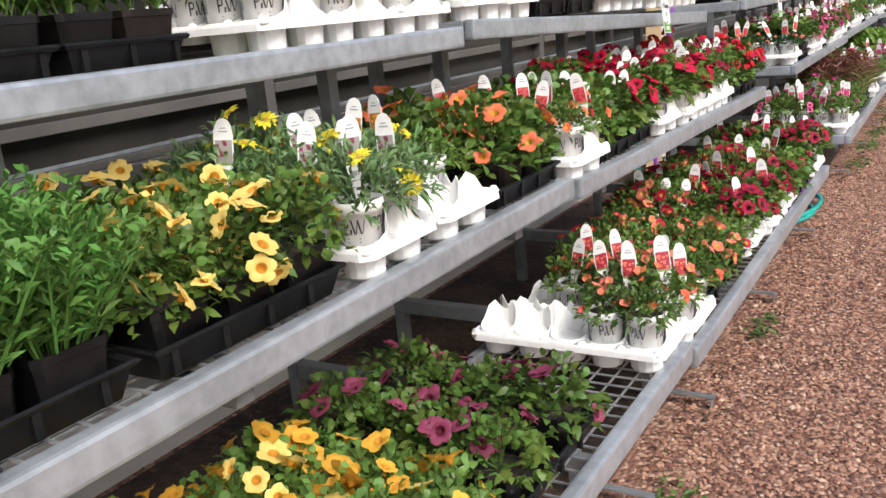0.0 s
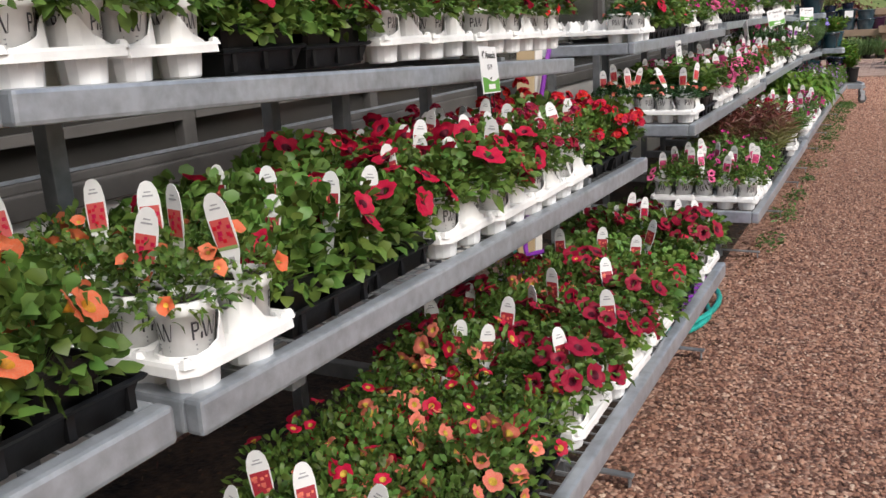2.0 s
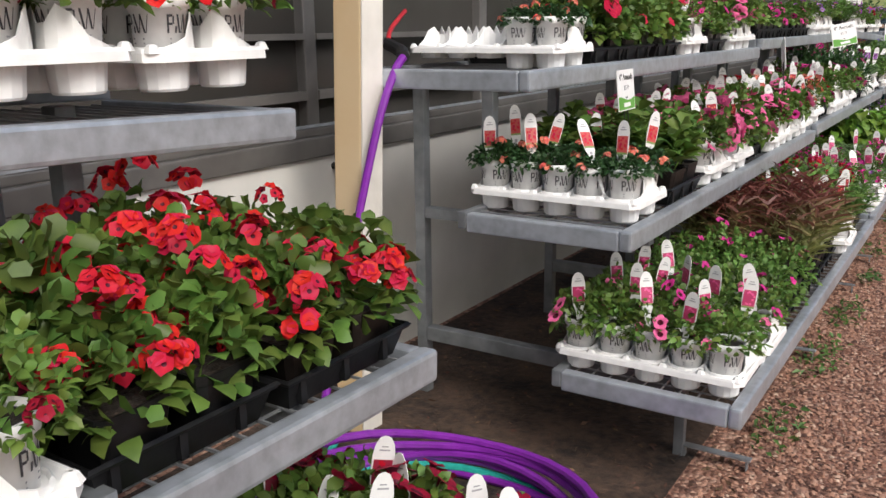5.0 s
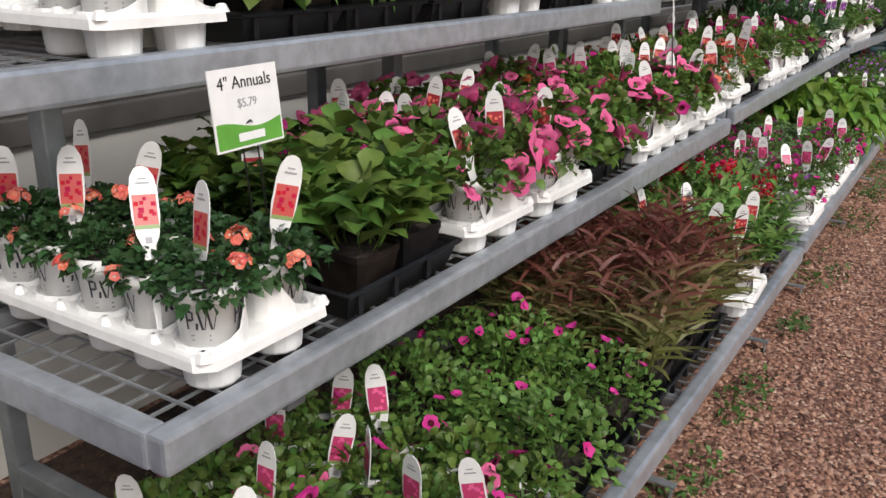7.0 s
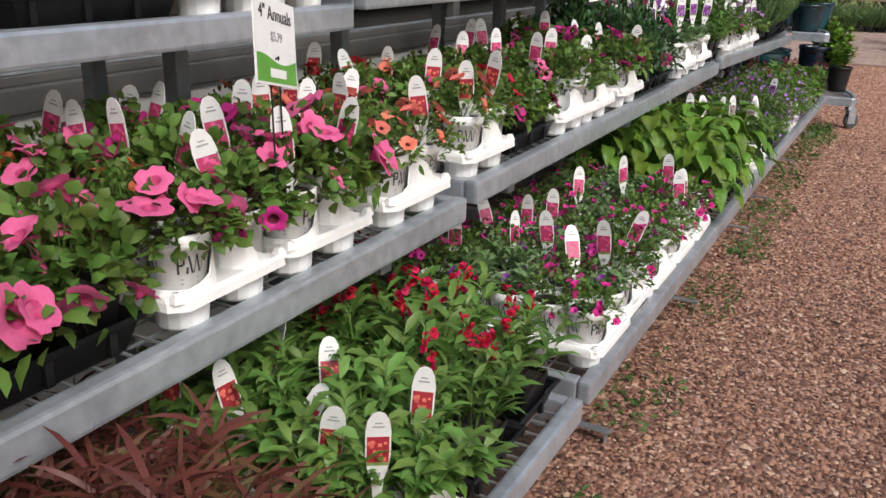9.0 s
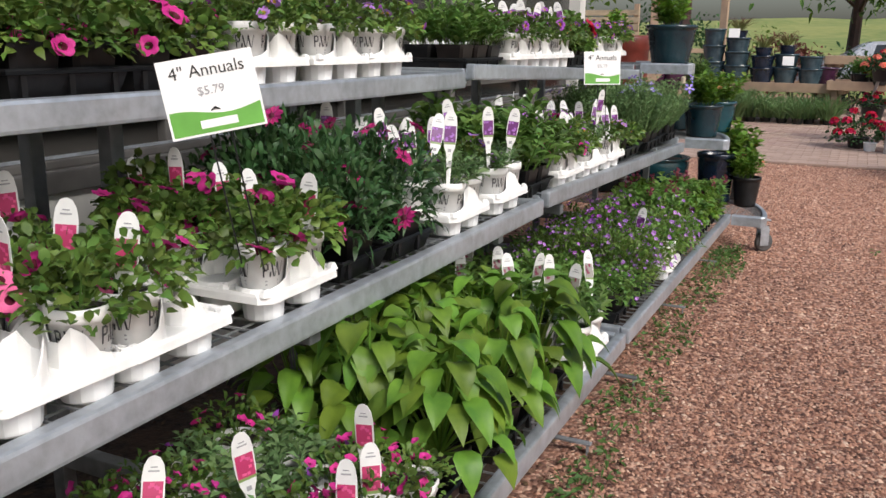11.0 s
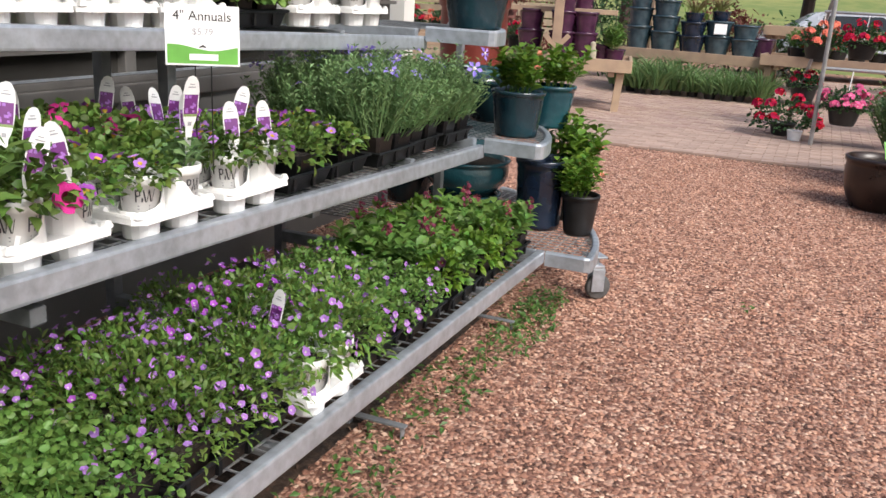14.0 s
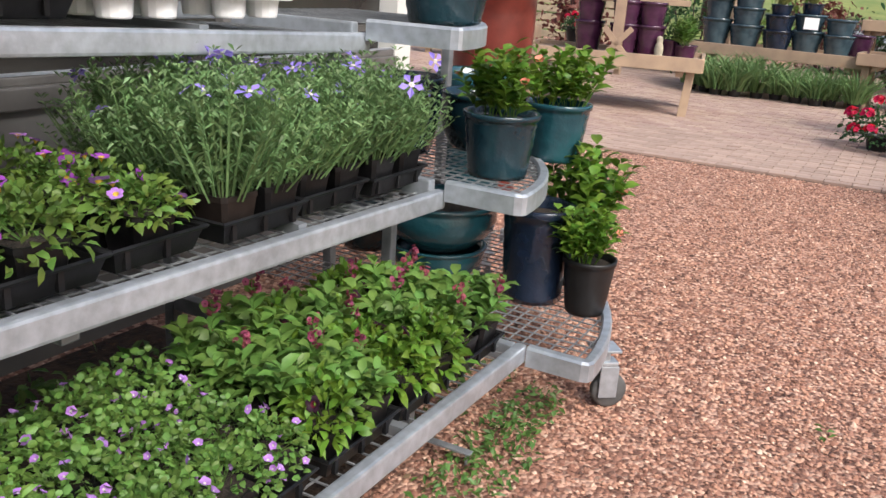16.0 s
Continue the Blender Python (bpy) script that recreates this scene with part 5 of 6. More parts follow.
t1 = timber_table(-1.9, 21.5, 0.60, 1.9, 1.0, 12, "weathered timber display table with upright posts")
part("upright", box(bmesh.new(), -0.055, 0.055, -0.05, 0.05, 0.02, 2.5, 0.006, Matrix.Translation((0.05, -0.42, 0.55))), WOOD, t1)
part("brace", box(bmesh.new(), -0.03, 0.03, -0.02, 0.02, 0, 0.42, 0.004, Matrix.Translation((0.1, -0.47, 0.65)) @ Matrix.Rotation(radians(-42), 4, "Y") @ Matrix.Translation((0.02, 0, -0.1))), WOOD, t1)
part("brace", box(bmesh.new(), -0.03, 0.03, -0.02, 0.02, 0, 0.42, 0.004, Matrix.Translation((0.0, -0.47, 0.65)) @ Matrix.Rotation(radians(42), 4, "Y") @ Matrix.Translation((-0.02, 0, -0.1))), WOOD, t1)
part("shelf_board", boxes((-0.6, 0.75, -0.15, 0.3, 1.16, 1.22), bevel=0.005), WOOD, t1)
t2 = timber_table(-0.55, 24.7, 0.62, 2.3, 0.9, -6, "long weathered timber display table with glazed pots")
part("upright", boxes((-0.95, -0.83, 0.3, 0.42, 0.621, 2.6), bevel=0.006), WOOD, t2)
t3 = timber_table(-4.2, 21.6, 0.75, 2.2, 1.0, 4, "timber display table with flowering plants")
t4 = timber_table(2.3, 24.3, 0.68, 3.6, 0.8, -4, "long timber bench with potted flowers")
t5 = timber_table(2.6, 26.5, 1.05, 4.5, 0.8, -4, "raised timber bench with potted flowers")


def stack(x, y, z, r, h, m, word, n=2):
    for k in range(n):
        planter("glazed_planter", x, y, z + k * h * 0.72, r * (1.18 - 0.06 * k), h, m, f"{word} glazed ceramic pot in a stack", ribs=3, base=0.72, soil=k == n - 1)


for x, y, r, h, m, w, n in ((-1.75, 21.3, 0.14, 0.34, PURP, "dark purple", 3), (-1.48, 21.35, 0.13, 0.34, PURP, "dark purple", 2), (-1.62, 21.65, 0.14, 0.36, PURP, "dark purple", 3), (-1.30, 21.5, 0.10, 0.2, PURP, "purple", 1), (-2.2, 21.4, 0.14, 0.34, PURP, "purple", 2)):
    stack(x, y, 0.602, r, h, m, w, n)
p = planter("glazed_planter", -1.12, 21.5, 0.602, 0.13, 0.16, PURP, "small purple glazed pot with leafy plants")
grow(p, "lance_green", 0.14, 1.8, rf, 2, 0.04)
STONE = mat("pale_stone", (0.45, 0.40, 0.30), 0.8, 0, 0.2, 20, 0.2, 60)
fig = bmesh.new()
lathe(fig, [(0.05, 0), (0.055, 0.02), (0.045, 0.05), (0.05, 0.1), (0.042, 0.15), (0.03, 0.17), (0.036, 0.2), (0.03, 0.23), (0.002, 0.245)], 14)
fg = tagged(part("garden_figurine", fig, STONE, None, "", True), "small pale stone garden figurine on the table", "statue")
fg.matrix_world = Matrix.Translation((-1.33, 21.22, 0.602))
for x, y, r, h, m, w, n in ((-1.45, 24.6, 0.17, 0.38, SLATE, "blue-grey", 3), (-1.05, 24.6, 0.19, 0.32, SLATE, "blue-green", 3), (-0.62, 24.55, 0.17, 0.28, NAVY, "dark blue", 2), (-0.25, 24.65, 0.18, 0.3, SLATE, "blue-grey", 2), (0.15, 24.6, 0.17, 0.28, SLATE, "blue-grey", 2), (0.4, 24.75, 0.15, 0.3, PURP, "dark purple", 1)):
    stack(x, y, 0.622, r, h, m, w, n)
for x, y, z in ((-1.05, 24.6, 1.36), (-0.62, 24.55, 1.08), (-0.25, 24.7, 1.12), (-1.62, 21.65, 1.45)):
    p = planter("grass_pot", x, y, z, 0.14, 0.16, NAVY, "dark glazed pot with reddish ornamental grass")
    grow(p, "red_grass", 0.14, 1.0, rf)
for x, y, zz in ((-1.1, 24.35, 1.7), (-0.2, 24.4, 1.25)):
    c = tagged(part("price_card", boxes((-0.09, 0.09, -0.004, 0.004, 0, 0.15)), CARD), "small white card set on a pot", "sign")
    c.matrix_world = pose(x, y, zz - 0.3, -8, 0, 6)
for k in range(10):
    g = planter("grass_pot", -1.6 + 0.235 * k + rf.normal(0, 0.05), 24.05 + rf.normal(0, 0.12), 0.0, 0.09, 0.12, BLACKM, "black pot of arching green ornamental grass under the table")
    grow(g, "fountain_grass", 0.1, rf.uniform(1.2, 1.65), rf)
for k, (x, y, z, kind) in enumerate(((-3.4, 21.3, 0.752, "basket_red"), (-3.9, 21.4, 0.752, "basket_red"), (-4.6, 21.4, 0.752, "basket_red"), (-2.7, 22.4, 0.6, "basket_red"))):
    p = planter("flower_pot", x, y, z, 0.15, 0.2, BLACKM, "black pot of bright red flowers on the timber table")
    grow(p, kind, 0.17, 0.9, rf)
for k in range(14):
    p = planter("flower_pot", 0.9 + 0.27 * k % 3.2, 24.3 + rf.normal(0, 0.15), 0.682, 0.13, 0.16, BLACKM, "dark pot of mixed foliage on the long bench")
    grow(p, ("lance_green", "geranium_red", "basket_red", "trailing")[k % 4], 0.14, (1.7, 1.9, 0.7, 1.9)[k % 4], rf)

RACKM = mat("rack_steel", (0.42, 0.43, 0.44), 0.35, 0.7, 0.15, 12)
rack = tagged(new("hanging_rack"), "bare steel pipe rack for hanging baskets", "rack")
for nm, pts, r in (("upright_pipe", [(1.29, 20.2, 0), (1.29, 20.2, 2.6)], 0.022), ("rear_pipe", [(1.0, 22.3, 0), (1.45, 21.2, 2.5)], 0.022), ("upright_pipe", [(4.3, 20.6, 0), (4.3, 20.6, 2.6)], 0.022),
                   ("cross_pipe", [(1.29, 20.22, 0.80), (4.3, 20.62, 0.80)], 0.016), ("cross_pipe", [(1.29, 20.22, 1.55), (4.3, 20.62, 1.55)], 0.016), ("cross_pipe", [(1.2, 21.4, 1.35), (4.3, 21.8, 1.35)], 0.016), ("rear_pipe", [(4.0, 22.6, 0), (4.3, 21.4, 2.5)], 0.022)):
    bm = bmesh.new()
    tube(bm, pts, r, 10)
    part(nm, bm, RACKM, rack)
DKWOOD = mat("dark_slat_wood", (0.07, 0.03, 0.03), 0.7, 0, 0.3, 6)


def basket(x, y, z, kind, hang):
    p = planter("hanging_basket", x, y, z, 0.16, 0.19, BLACKM, f"hanging basket of {'pink' if 'pink' in kind else 'red'} flowers in a dark pot", base=0.7)
    grow(p, kind, 0.16, 1.1, rf)
    bm = bmesh.new()
    tube(bm, [(0, 0, 0.19), (0.02, 0, hang)], 0.006, 6)
    part("hanger", bm, CARD, p, "white plastic hanger")


for x, y, z, k in ((1.55, 20.25, 0.25, "basket_pink"), (2.05, 20.32, 0.22, "basket_red"), (2.55, 20.38, 0.24, "basket_red"), (3.05, 20.45, 0.22, "basket_red")):
    basket(x, y, z, k, 0.56)
for x, y, z, k in ((1.2, 21.4, 0.83, "basket_red"), (1.65, 21.46, 0.86, "basket_red"), (2.1, 21.5, 0.85, "basket_red"), (2.55, 21.56, 0.84, "basket_pink"), (3.0, 21.6, 0.86, "basket_red"), (3.5, 21.7, 0.85, "basket_red")):
    basket(x, y, z, k, 0.5)
p = planter("flower_pot", 0.98, 20.75, 0.0, 0.13, 0.16, BLACKM, "low mound of red flowers in a pot on the pavers")
grow(p, "ground_red", 0.12, 1.25, rf)
planter("white_pot", 1.12, 20.4, 0.0, 0.075, 0.13, WHITE, "small white plastic pot on the pavers")
p = planter("flower_pot", 1.12, 21.6, 0.32, 0.15, 0.2, BLACKM, "dark pot of red and white flowers on a stand")
grow(p, "basket_red", 0.17, 0.8, rf)
st = tagged(part("plant_stand", boxes((1.0, 1.24, 21.5, 21.54, 0.28, 0.32), (1.0, 1.24, 21.66, 21.7, 0.28, 0.32), (1.0, 1.04, 21.5, 21.7, 0, 0.28), (1.2, 1.24, 21.5, 21.7, 0, 0.28)), DKWOOD), "dark small wooden plant stand", "stand")

BOWLM = mat("dark_brown_resin", (0.035, 0.02, 0.016), 0.3, 0, 0.3, 8, 0.1, 30)
BARREL = mat("brown_resin", (0.075, 0.05, 0.035), 0.5, 0, 0.25, 8, 0.15, 30)
bowl = planter("resin_bowl", 1.78, 17.35, 0.0, 0.245, 0.37, BOWLM, "large dark brown glazed planter bowl on the gravel", belly=0.1, base=0.7)
gr = planter("resin_barrel", 2.35, 16.95, 0.0, 0.38, 0.44, BARREL, "wide brown barrel planter with lime foliage", base=0.92)
for _ in range(10):
    grow(gr, "trailing", 0.36, 1.3, rf, 1, 0.14)
c = tagged(part("plant_card", boxes((-0.15, 0.0, -0.002, 0.002, 0, 0.15)), GREENINK), "green and white printed card lying on the bowl", "sign")
part("white_half", boxes((0.001, 0.15, -0.002, 0.002, 0, 0.15)), CARD, c)
c.matrix_world = pose(1.92, 17.28, 0.37, -42, 0, 14)
REDB = mat("red_painted_board", (0.42, 0.02, 0.03), 0.5)
cr = tagged(part("red_crate", boxes((2.3, 2.7, 17.7, 17.74, 0, 0.62), (2.3, 2.34, 17.741, 18.1, 0, 0.62), (2.66, 2.7, 17.741, 18.1, 0, 0.62), (2.341, 2.659, 17.741, 18.1, 0.3, 0.33), bevel=0.004), REDB), "red painted open crate stand", "crate")
for x, y, z, m in ((2.6, 17.9, 0.331, SLATE),):
    planter("glazed_planter", 2.5, 17.92, 0.331, 0.12, 0.26, m, "blue glazed pot in the red crate", ribs=3)
p = planter("nursery_pot", 2.15, 18.2, 0.0, 0.2, 0.25, BLACKM, "black nursery pot with a dense dark evergreen shrub")
for _ in range(8):
    fol = LIB["laurentia"][rf.integers(4)][0]
    g = new("foliage", fol)
    g.parent = p
    g.matrix_basis = Matrix.Translation((rf.normal(0, 0.08), rf.normal(0, 0.08), 0.2 + rf.uniform(0, 0.25))) @ Matrix.Rotation(rf.uniform(0, 6.28), 4, "Z") @ Matrix.Diagonal((2.2, 2.2, 2.2, 1))

# ---- backdrop: fence slats, bank of grass, trees, parked car ----
SLAT = mat("pale_timber_slat", (0.50, 0.40, 0.27), 0.7, 0, 0.2, 5, 0.15, 40)
fence = tagged(new("slatted_screen"), "pale horizontal timber slat screen", "screen", kind="structure")
for k in range(14):
    part("slat", boxes((-6.5, -2.9, 25.0, 25.03, 0.1 + 0.13 * k, 0.2 + 0.13 * k), bevel=0.003), SLAT, fence)
for x in (-6.4, -4.7, -3.0):
    part("screen_post", boxes((x, x + 0.09, 25.031, 25.12, 0, 2.0)), WOOD, fence)
GRASSM = mat("rough_grass", (0.15, 0.20, 0.05), 0.9, 0, 0.3, 1.5, 0.8, 12, col2=(0.26, 0.27, 0.08))
bm = bmesh.new()
gx, gy = 40, 14
vs = [[bm.verts.new((-60 + 120 * i / gx, 33 + 45 * j / gy, -0.02 + 3.2 * (j / gy) ** 1.2 + (rf.normal(0, 0.12) if 0 < j else 0))) for i in range(gx + 1)] for j in range(gy + 1)]
for j in range(gy):
    for i in range(gx):
        bm.faces.new((vs[j][i], vs[j][i + 1], vs[j + 1][i + 1], vs[j + 1][i]))
bank = tagged(part("grass_bank", bm, GRASSM, None, "", True), "sunny rough grass bank behind the yard", "grass", kind="structure")


def tree(x, y, h, seed):
    rng = np.random.default_rng(seed)
    root = tagged(new("tree"), "leafy green broadleaf tree beyond the yard", "tree", "trees beyond the yard")
    root.matrix_world = Matrix.Translation((x, y, 0))
    bm = bmesh.new()
    tube(bm, [(0, 0, -0.2), (0.05, 0, h * 0.3), (0.1, 0.1, h * 0.6), (0.1, 0.1, h * 0.9)], 0.2, 8, radii=[0.24, 0.2, 0.13, 0.04])
    tips = []
    for _ in range(9):
        a, z = rng.uniform(0, 6.28), rng.uniform(0.3, 0.75) * h
        e = (math.cos(a) * h * 0.28, math.sin(a) * h * 0.28, z + h * 0.18)
        tube(bm, [(0.07, 0.05, z), (e[0] * 0.5, e[1] * 0.5, z + h * 0.12), e], 0.05, 6, radii=[0.08, 0.05, 0.015])
        tips.append(e)
    part("trunk", bm, DKWOOD, root)
    n = 2600
    T = np.array(tips + [(0, 0, h * 0.95), (0.2, 0, h * 0.8)])
    P = T[rng.integers(len(T), size=n)] + rng.normal(0, 1, (n, 3)) * h * np.array([0.1, 0.1, 0.075])
    v, f = leaves(P, rng.normal(0, 1, (n, 3)), rng.uniform(0.18, 0.4, n), rng.uniform(0.12, 0.25, n), rng)
    part("crown", raw("crown", v, f, [LEAF]), None, root)


for k, (x, y, h) in enumerate(((-9, 34, 7), (-4.5, 38, 8), (0.5, 44, 7), (6, 40, 8), (11, 36, 7), (-15, 36, 8), (17, 40, 8))):
    tree(x, y, h, k)


def bush(x, y, h, w, seed, m):
    """A leafy shrub: short stems and a crown of leaf clumps with gaps."""
    rng = np.random.default_rng(seed)
    root = tagged(new("shrub"), "dense leafy nursery shrub behind the display tables", "shrub", "shrubs behind the tables")
    root.matrix_world = Matrix.Translation((x, y, 0))
    bm = bmesh.new()
    for _ in range(5):
        a = rng.uniform(0, 6.28)
        tube(bm, [(0, 0, 0), (math.cos(a) * w * 0.2, math.sin(a) * w * 0.2, h * 0.4), (math.cos(a) * w * 0.4, math.sin(a) * w * 0.4, h * 0.8)], 0.02, 5, radii=[0.025, 0.015, 0.006])
    part("stems", bm, DKWOOD, root)
    n = 900
    T = rng.uniform(-1, 1, (14, 3)) * [w * 0.45, w * 0.3, h * 0.35] + [0, 0, h * 0.6]
    P = T[rng.integers(14, size=n)] + rng.normal(0, 1, (n, 3)) * [w * 0.13, w * 0.12, h * 0.1]
    P[:, 2] = np.clip(P[:, 2], 0.05, None)
    v, f = leaves(P, rng.normal(0, 1, (n, 3)) + [0, -0.2, 0.3], rng.uniform(0.06, 0.14, n), rng.uniform(0.03, 0.07, n), rng)
    part("crown", raw("crown", v, f, [m]), None, root)


for k, (x, y, h, w) in enumerate(((-7.5, 26.5, 2.2, 1.6), (-5.6, 27.2, 2.0, 1.6), (-4.2, 26.6, 1.8, 1.4), (-3.0, 26.8, 1.9, 1.4), (-2.1, 26.2, 1.7, 1.2), (-1.2, 26.9, 1.5, 1.3), (-0.2, 27.2, 1.3, 1.2), (0.8, 27.6, 1.1, 1.2), (3.2, 28.2, 1.2, 1.4), (5.4, 28, 1.4, 1.5), (-3.1, 23.6, 1.5, 0.9))):
    bush(x, y, h, w, 60 + k, (LEAF_D, LEAF, LEAF_B, LEAF_D)[k % 4])

CARP = mat("silver_car_paint", (0.55, 0.57, 0.6), 0.25, 0.3, 0.05, 3, coat=0.8)
CARG = mat("car_glass", (0.02, 0.025, 0.03), 0.06)


def car(x, y, rz, paint, label):
    root = tagged(new("parked_car"), label, "car", "cars parked beyond the yard")
    root.matrix_world = pose(x, y, 0.0, 0, 0, rz)
    prof = [(-2.1, 0.3), (-2.15, 0.6), (-2.0, 0.85), (-1.2, 0.95), (-0.6, 1.38), (0.6, 1.42), (1.4, 1.0), (2.05, 0.9), (2.15, 0.6), (2.1, 0.3)]
    bm = bmesh.new()
    rows = [[bm.verts.new((px, s * (0.85 if pz < 1 else 0.68), pz)) for px, pz in prof] for s in (-1, 1)]
    for k in range(len(prof)):
        k2 = (k + 1) % len(prof)
        bm.faces.new((rows[0][k], rows[0][k2], rows[1][k2], rows[1][k]))
    bm.faces.new(rows[0][::-1]), bm.faces.new(rows[1])
    bmesh.ops.bevel(bm, geom=bm.edges[:], offset=0.05, segments=2, affect="EDGES")
    part("body", bm, paint, root, "", True)
    for s in (-1, 1):
        me = raw("side_window", [(-0.95, s * 0.80, 1.0), (1.15, s * 0.80, 1.02), (0.55, s * 0.705, 1.34), (-0.52, s * 0.705, 1.31)], [(0, 1, 2, 3)], [CARG])
        part("side_window", me, None, root)
        for px in (-1.35, 1.35):
            bm = bmesh.new()
            lathe(bm, [(0.0, -0.1), (0.2, -0.1), (0.32, -0.09), (0.33, 0), (0.32, 0.09), (0.2, 0.1), (0.0, 0.1)], 20, Matrix.Translation((px, s * 0.8, 0.33)) @ Matrix.Rotation(math.pi / 2, 4, "X"), cap=False)
            part("wheel", bm, RUBBER, root, "", True)


car(1.6, 31.0, 8, CARP, "silver grey car parked beyond the timber tables")
car(7.5, 30.5, -6, mat("white_car_paint", (0.75, 0.75, 0.75), 0.25, 0, 0.04, 3, coat=0.8), "white car parked beyond the flower racks")

# ---- ground pieces: loose gravel, weeds, pavers ----
STONES = mat("gravel_stone", (0.37, 0.195, 0.14), 0.8, 0, 0.3, 40, 0.1, 90)
sn, sl = STONES.node_tree.nodes, STONES.node_tree.links
geo, ramp = sn.new("ShaderNodeNewGeometry"), sn.new("ShaderNodeValToRGB")
ramp.color_ramp.elements[0].color, ramp.color_ramp.elements[1].color = (0.055, 0.027, 0.02, 1), (0.54, 0.395, 0.30, 1)
for at, col in ((0.25, (0.165, 0.072, 0.048, 1)), (0.58, (0.325, 0.168, 0.112, 1)), (0.88, (0.42, 0.24, 0.165, 1))):
    ramp.color_ramp.elements.new(at).color = col
sl.new(geo.outputs["Random Per Island"], ramp.inputs[0])
dry_lit_patches(STONES, ramp.outputs[0])


def pebbles(n, x0, x1, y0, y1, s0, s1, seed):
    rng = np.random.default_rng(seed)
    P = np.stack([rng.uniform(x0, x1, n), rng.uniform(y0, y1, n), np.zeros(n)], 1)
    base = np.array([(1, 0, 0), (0, 1, 0), (-1, 0, 0), (0, -1, 0), (0.1, 0.1, 0.75)])
    B = base[None] * rng.uniform(0.55, 1.2, (n, 5, 1)) + rng.normal(0, 0.12, (n, 5, 3))
    a = rng.uniform(0, 6.28, n)
    c, s = np.cos(a)[:, None], np.sin(a)[:, None]
    B = np.stack([B[..., 0] * c - B[..., 1] * s, B[..., 0] * s + B[..., 1] * c, B[..., 2]], 2)
    V = P[:, None] + B * (rng.uniform(s0, s1, n) * np.where(rng.random(n) < 0.12, 1.5, 1))[:, None, None] + np.array([0, 0, 0.003])
    f = np.array([(0, 1, 4), (1, 2, 4), (2, 3, 4), (3, 0, 4)])
    F = (np.arange(n)[:, None, None] * 5 + f[None]).reshape(-1, 3)
    me = bpy.data.meshes.new("loose_gravel")
    me.vertices.add(n * 5), me.loops.add(len(F) * 3), me.polygons.add(len(F))
    me.vertices.foreach_set("co", V.reshape(-1)), me.loops.foreach_set("vertex_index", F.reshape(-1))
    me.polygons.foreach_set("loop_start", np.arange(len(F)) * 3)
    me.update(calc_edges=True)
    me.materials.append(STONES)
    return me


for args in ((85000, 0.2, 1.75, 1.6, 12.0, 0.0035, 0.0098, 1), (56000, 0.12, 3.3, 12.0, 18.8, 0.005, 0.010, 2), (9000, -1.6, 0.12, 14.3, 18.8, 0.005, 0.011, 4), (14000, 0.6, 3.2, 1.0, 12.0, 0.005, 0.010, 3), (9000, 3.3, 5.0, 12.0, 18.8, 0.006, 0.012, 5)):
    ob = part("loose_gravel", pebbles(*args), None)
    tagged(ob, "loose reddish brown gravel stones on the ground", "gravel", kind="stuff")

# bark chips and dead leaves under the benches
CHIP = mat("bark_chip", (0.12, 0.065, 0.04), 0.9, 0, 0.3, 60, rnd=0.5)
rw = np.random.default_rng(9)
n = 6000
P = np.stack([rw.uniform(-1.15, 0.3, n), rw.uniform(0.5, 14.2, n), rw.uniform(0.003, 0.012, n)], 1)
D = rw.normal(0, 1, (n, 3)) * [1, 1, 0.15]
v, f = leaves(P, D, rw.uniform(0.012, 0.04, n), rw.uniform(0.006, 0.016, n), rw, droop=0.05)
tagged(part("bark_chips", raw("bark_chips", v, f, [CHIP]), None), "dark bark chips and dead leaves under the benches", "bark", kind="stuff")

WEED = leafmat("weed_leaf", (0.10, 0.19, 0.045), (0.06, 0.125, 0.032))


def weeds(y, x, r, n, seed, tall=1.0):
    rng = np.random.default_rng(seed)
    a = rng.uniform(0, 6.28, n)
    q = r * rng.uniform(0, 1, n) ** 0.6
    P = np.stack([x - 0.06 + np.cos(a) * q * 0.36, y + np.sin(a) * q, rng.uniform(0.004, 0.04, n) * tall], 1)
    D = rng.normal(0, 1, (n, 3)) * [1, 1, 0.5] + [0, 0, 0.5]
    v, f = leaves(P, D, rng.uniform(0.015, 0.045, n) * tall ** 0.4, rng.uniform(0.008, 0.02, n) * tall ** 0.4, rng)
    tagged(part("weeds", raw("weeds", v, f, [WEED]), None), "low green weeds in the gravel along the benches", "weeds", kind="stuff")


for k, (y, x, r, n) in enumerate(((1.9, 0.36, 0.16, 260), (2.3, 0.38, 0.2, 160), (3.6, 0.36, 0.15, 120), (6.7, 0.36, 0.2, 140), (7.4, 0.36, 0.25, 220), (8.0, 0.37, 0.2, 160), (8.65, 0.38, 0.12, 110), (9.3, 0.36, 0.3, 150), (10.2, 0.36, 0.3, 200),
                                   (10.9, 0.38, 0.25, 240), (11.5, 0.36, 0.35, 320), (12.3, 0.34, 0.35, 300), (13.0, 0.32, 0.4, 380), (13.7, 0.38, 0.35, 520), (14.05, 0.36, 0.25, 420), (14.2, 0.1, 0.4, 300), (12.6, 1.3, 0.06, 26), (14.5, 1.2, 0.05, 14))):
    weeds(y, x, r, int(n * 0.6), 40 + k)
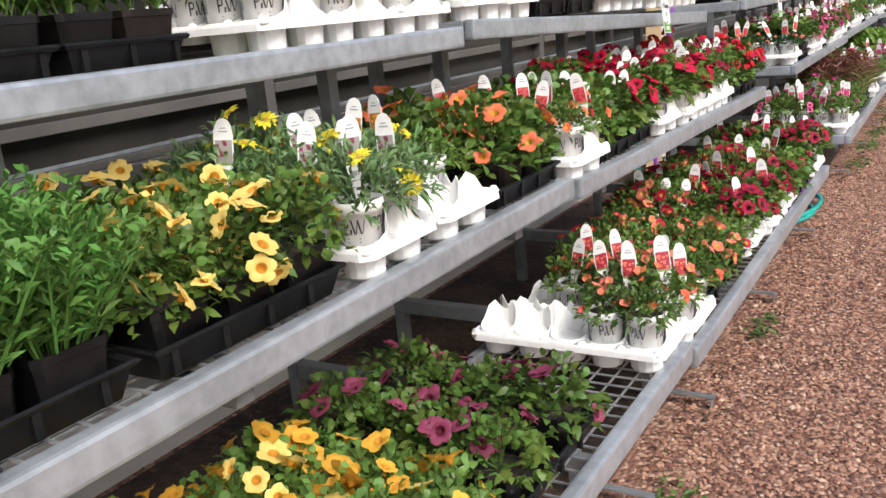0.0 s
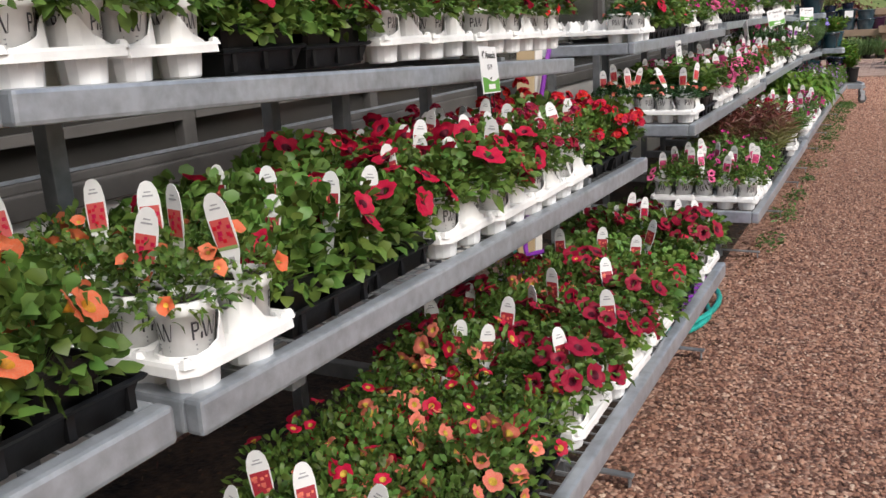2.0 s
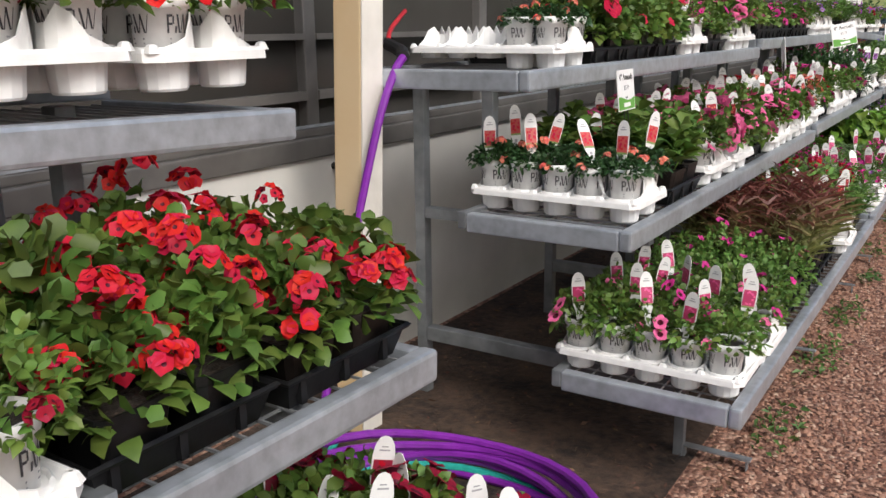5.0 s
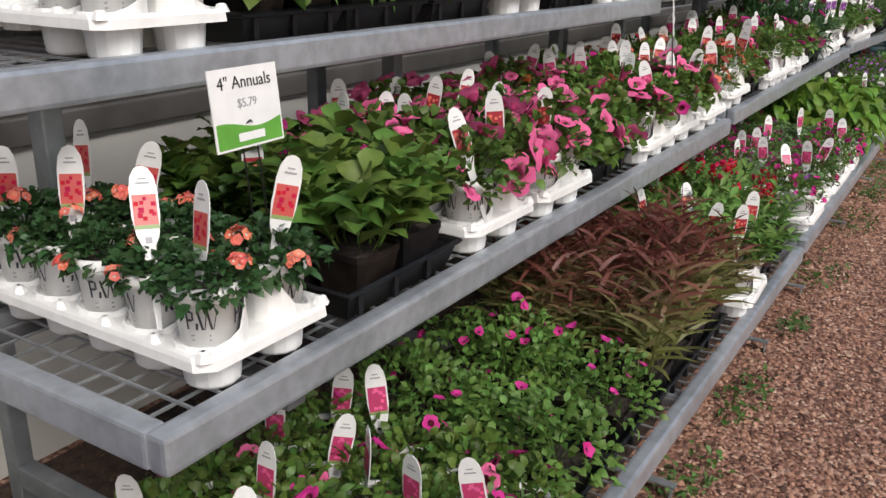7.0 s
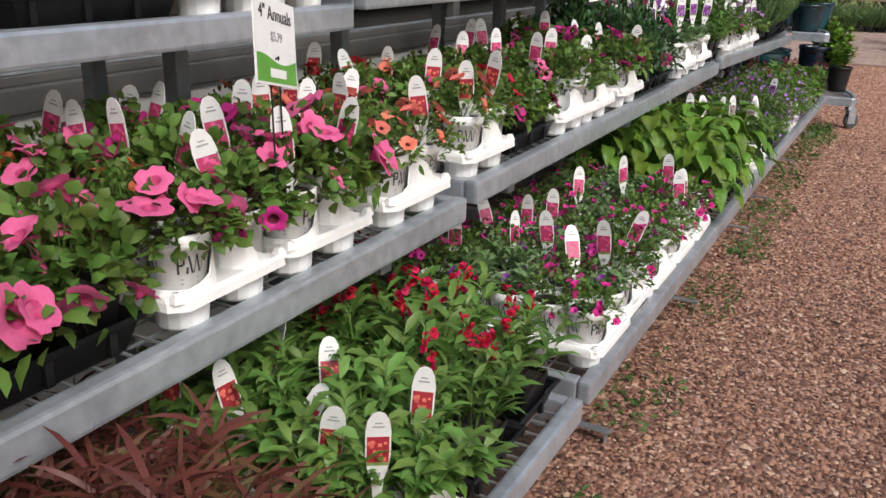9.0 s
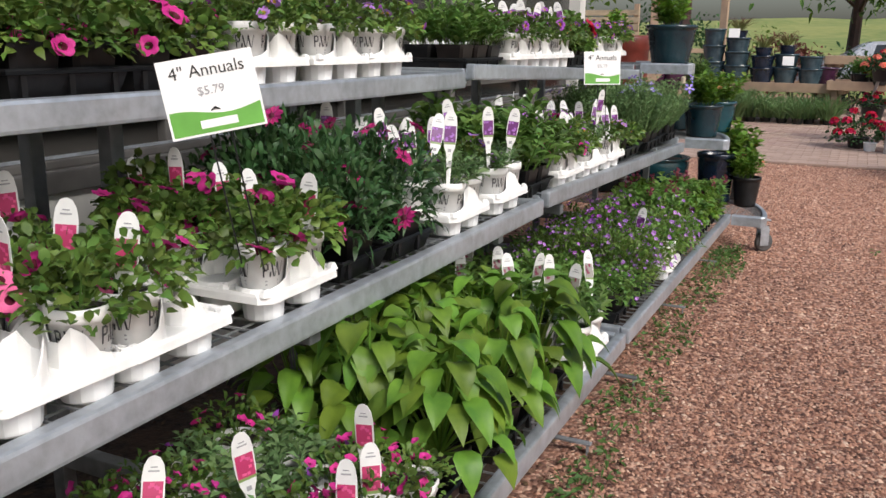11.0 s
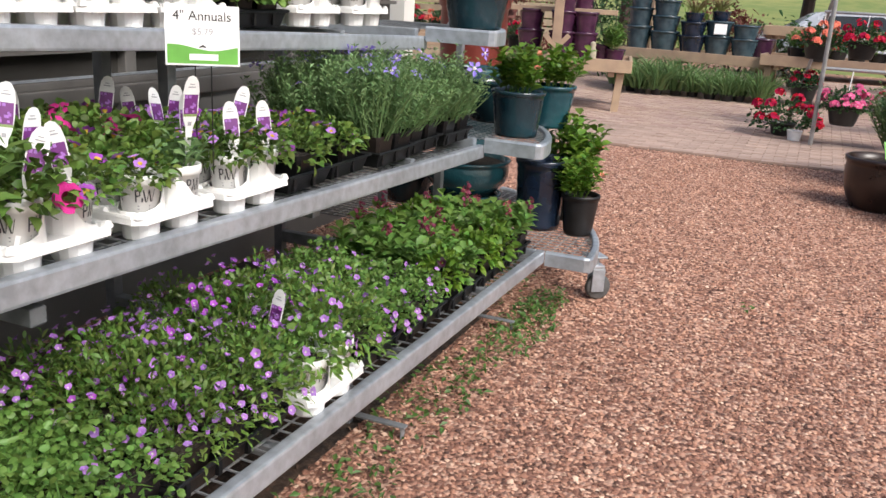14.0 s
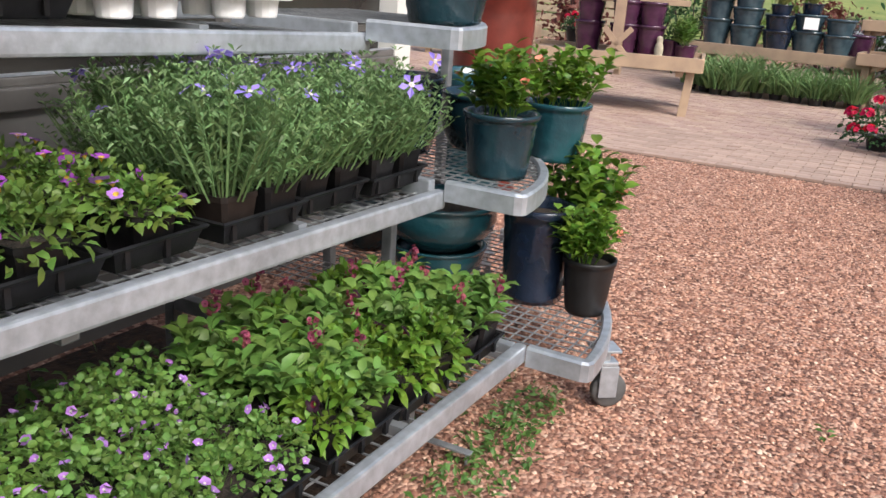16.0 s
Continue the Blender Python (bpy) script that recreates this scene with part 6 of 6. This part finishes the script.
for k, (y, x, r, n) in enumerate(((0.9, -0.3, 0.5, 260), (2.2, -0.4, 0.6, 300), (3.6, -0.4, 0.6, 240), (7.6, -0.5, 0.6, 240), (9.4, -0.5, 0.7, 400), (10.6, -0.5, 0.6, 500), (11.8, -0.5, 0.7, 700), (12.9, -0.5, 0.7, 800), (13.6, -0.4, 0.5, 500))):
    weeds(y, x, r, n, 80 + k, 2.2 if y < 11 else 5.5)

PAVER = mat("brick_paver", (0.33, 0.225, 0.18), 0.8, 0, 0.22, 12, 0.15, 60, rnd=0.3, col2=(0.38, 0.275, 0.23))
JOINT = mat("paver_sand", (0.27, 0.19, 0.155), 0.95, 0, 0.3, 40, 0.3, 90)
paving = tagged(part("pavement", boxes((-9, 9, 18.75, 30.0, -0.1, 0.008)), JOINT), "reddish brick paver walkway", "pavement", kind="structure")
bm = bmesh.new()
box(bm, -0.097, 0.097, -0.047, 0.047, 0, 0.03, 0.004)
PV = bpy.data.meshes.new("paver")
bm.to_mesh(PV)
bm.free()
PV.materials.append(PAVER)
pv_v, pv_f = [], []
count = 0
for j in range(112):
    for i in range(88):
        x, y = -8.8 + 0.2 * i + (0.1 if j % 2 else 0), 18.8 + 0.1 * j
        if x > 8.8:
            continue
        if -1.2 < x < 2.4 and y < 20.4 and count < 300:
            ob = new("paver", PV)
            ob.parent = paving
            ob.matrix_basis = pose(x, y, -0.006 + rw.normal(0, 0.0015), rw.normal(0, 0.3), rw.normal(0, 0.3), 0)
            count += 1
        else:
            o, z = len(pv_v), 0.022 + rw.normal(0, 0.0015)
            pv_v += [(x - 0.097, y - 0.047, 0.0), (x + 0.097, y - 0.047, 0.0), (x + 0.097, y + 0.047, 0.0), (x - 0.097, y + 0.047, 0.0), (x - 0.095, y - 0.045, z), (x + 0.095, y - 0.045, z), (x + 0.095, y + 0.045, z), (x - 0.095, y + 0.045, z)]
            pv_f += [(o + 4, o + 5, o + 6, o + 7), (o, o + 1, o + 5, o + 4), (o + 1, o + 2, o + 6, o + 5), (o + 2, o + 3, o + 7, o + 6), (o + 3, o, o + 4, o + 7)]
rest = part("pavers", raw("pavers", pv_v, pv_f, [PAVER]), None, paving)
rest["kind"] = "stuff"
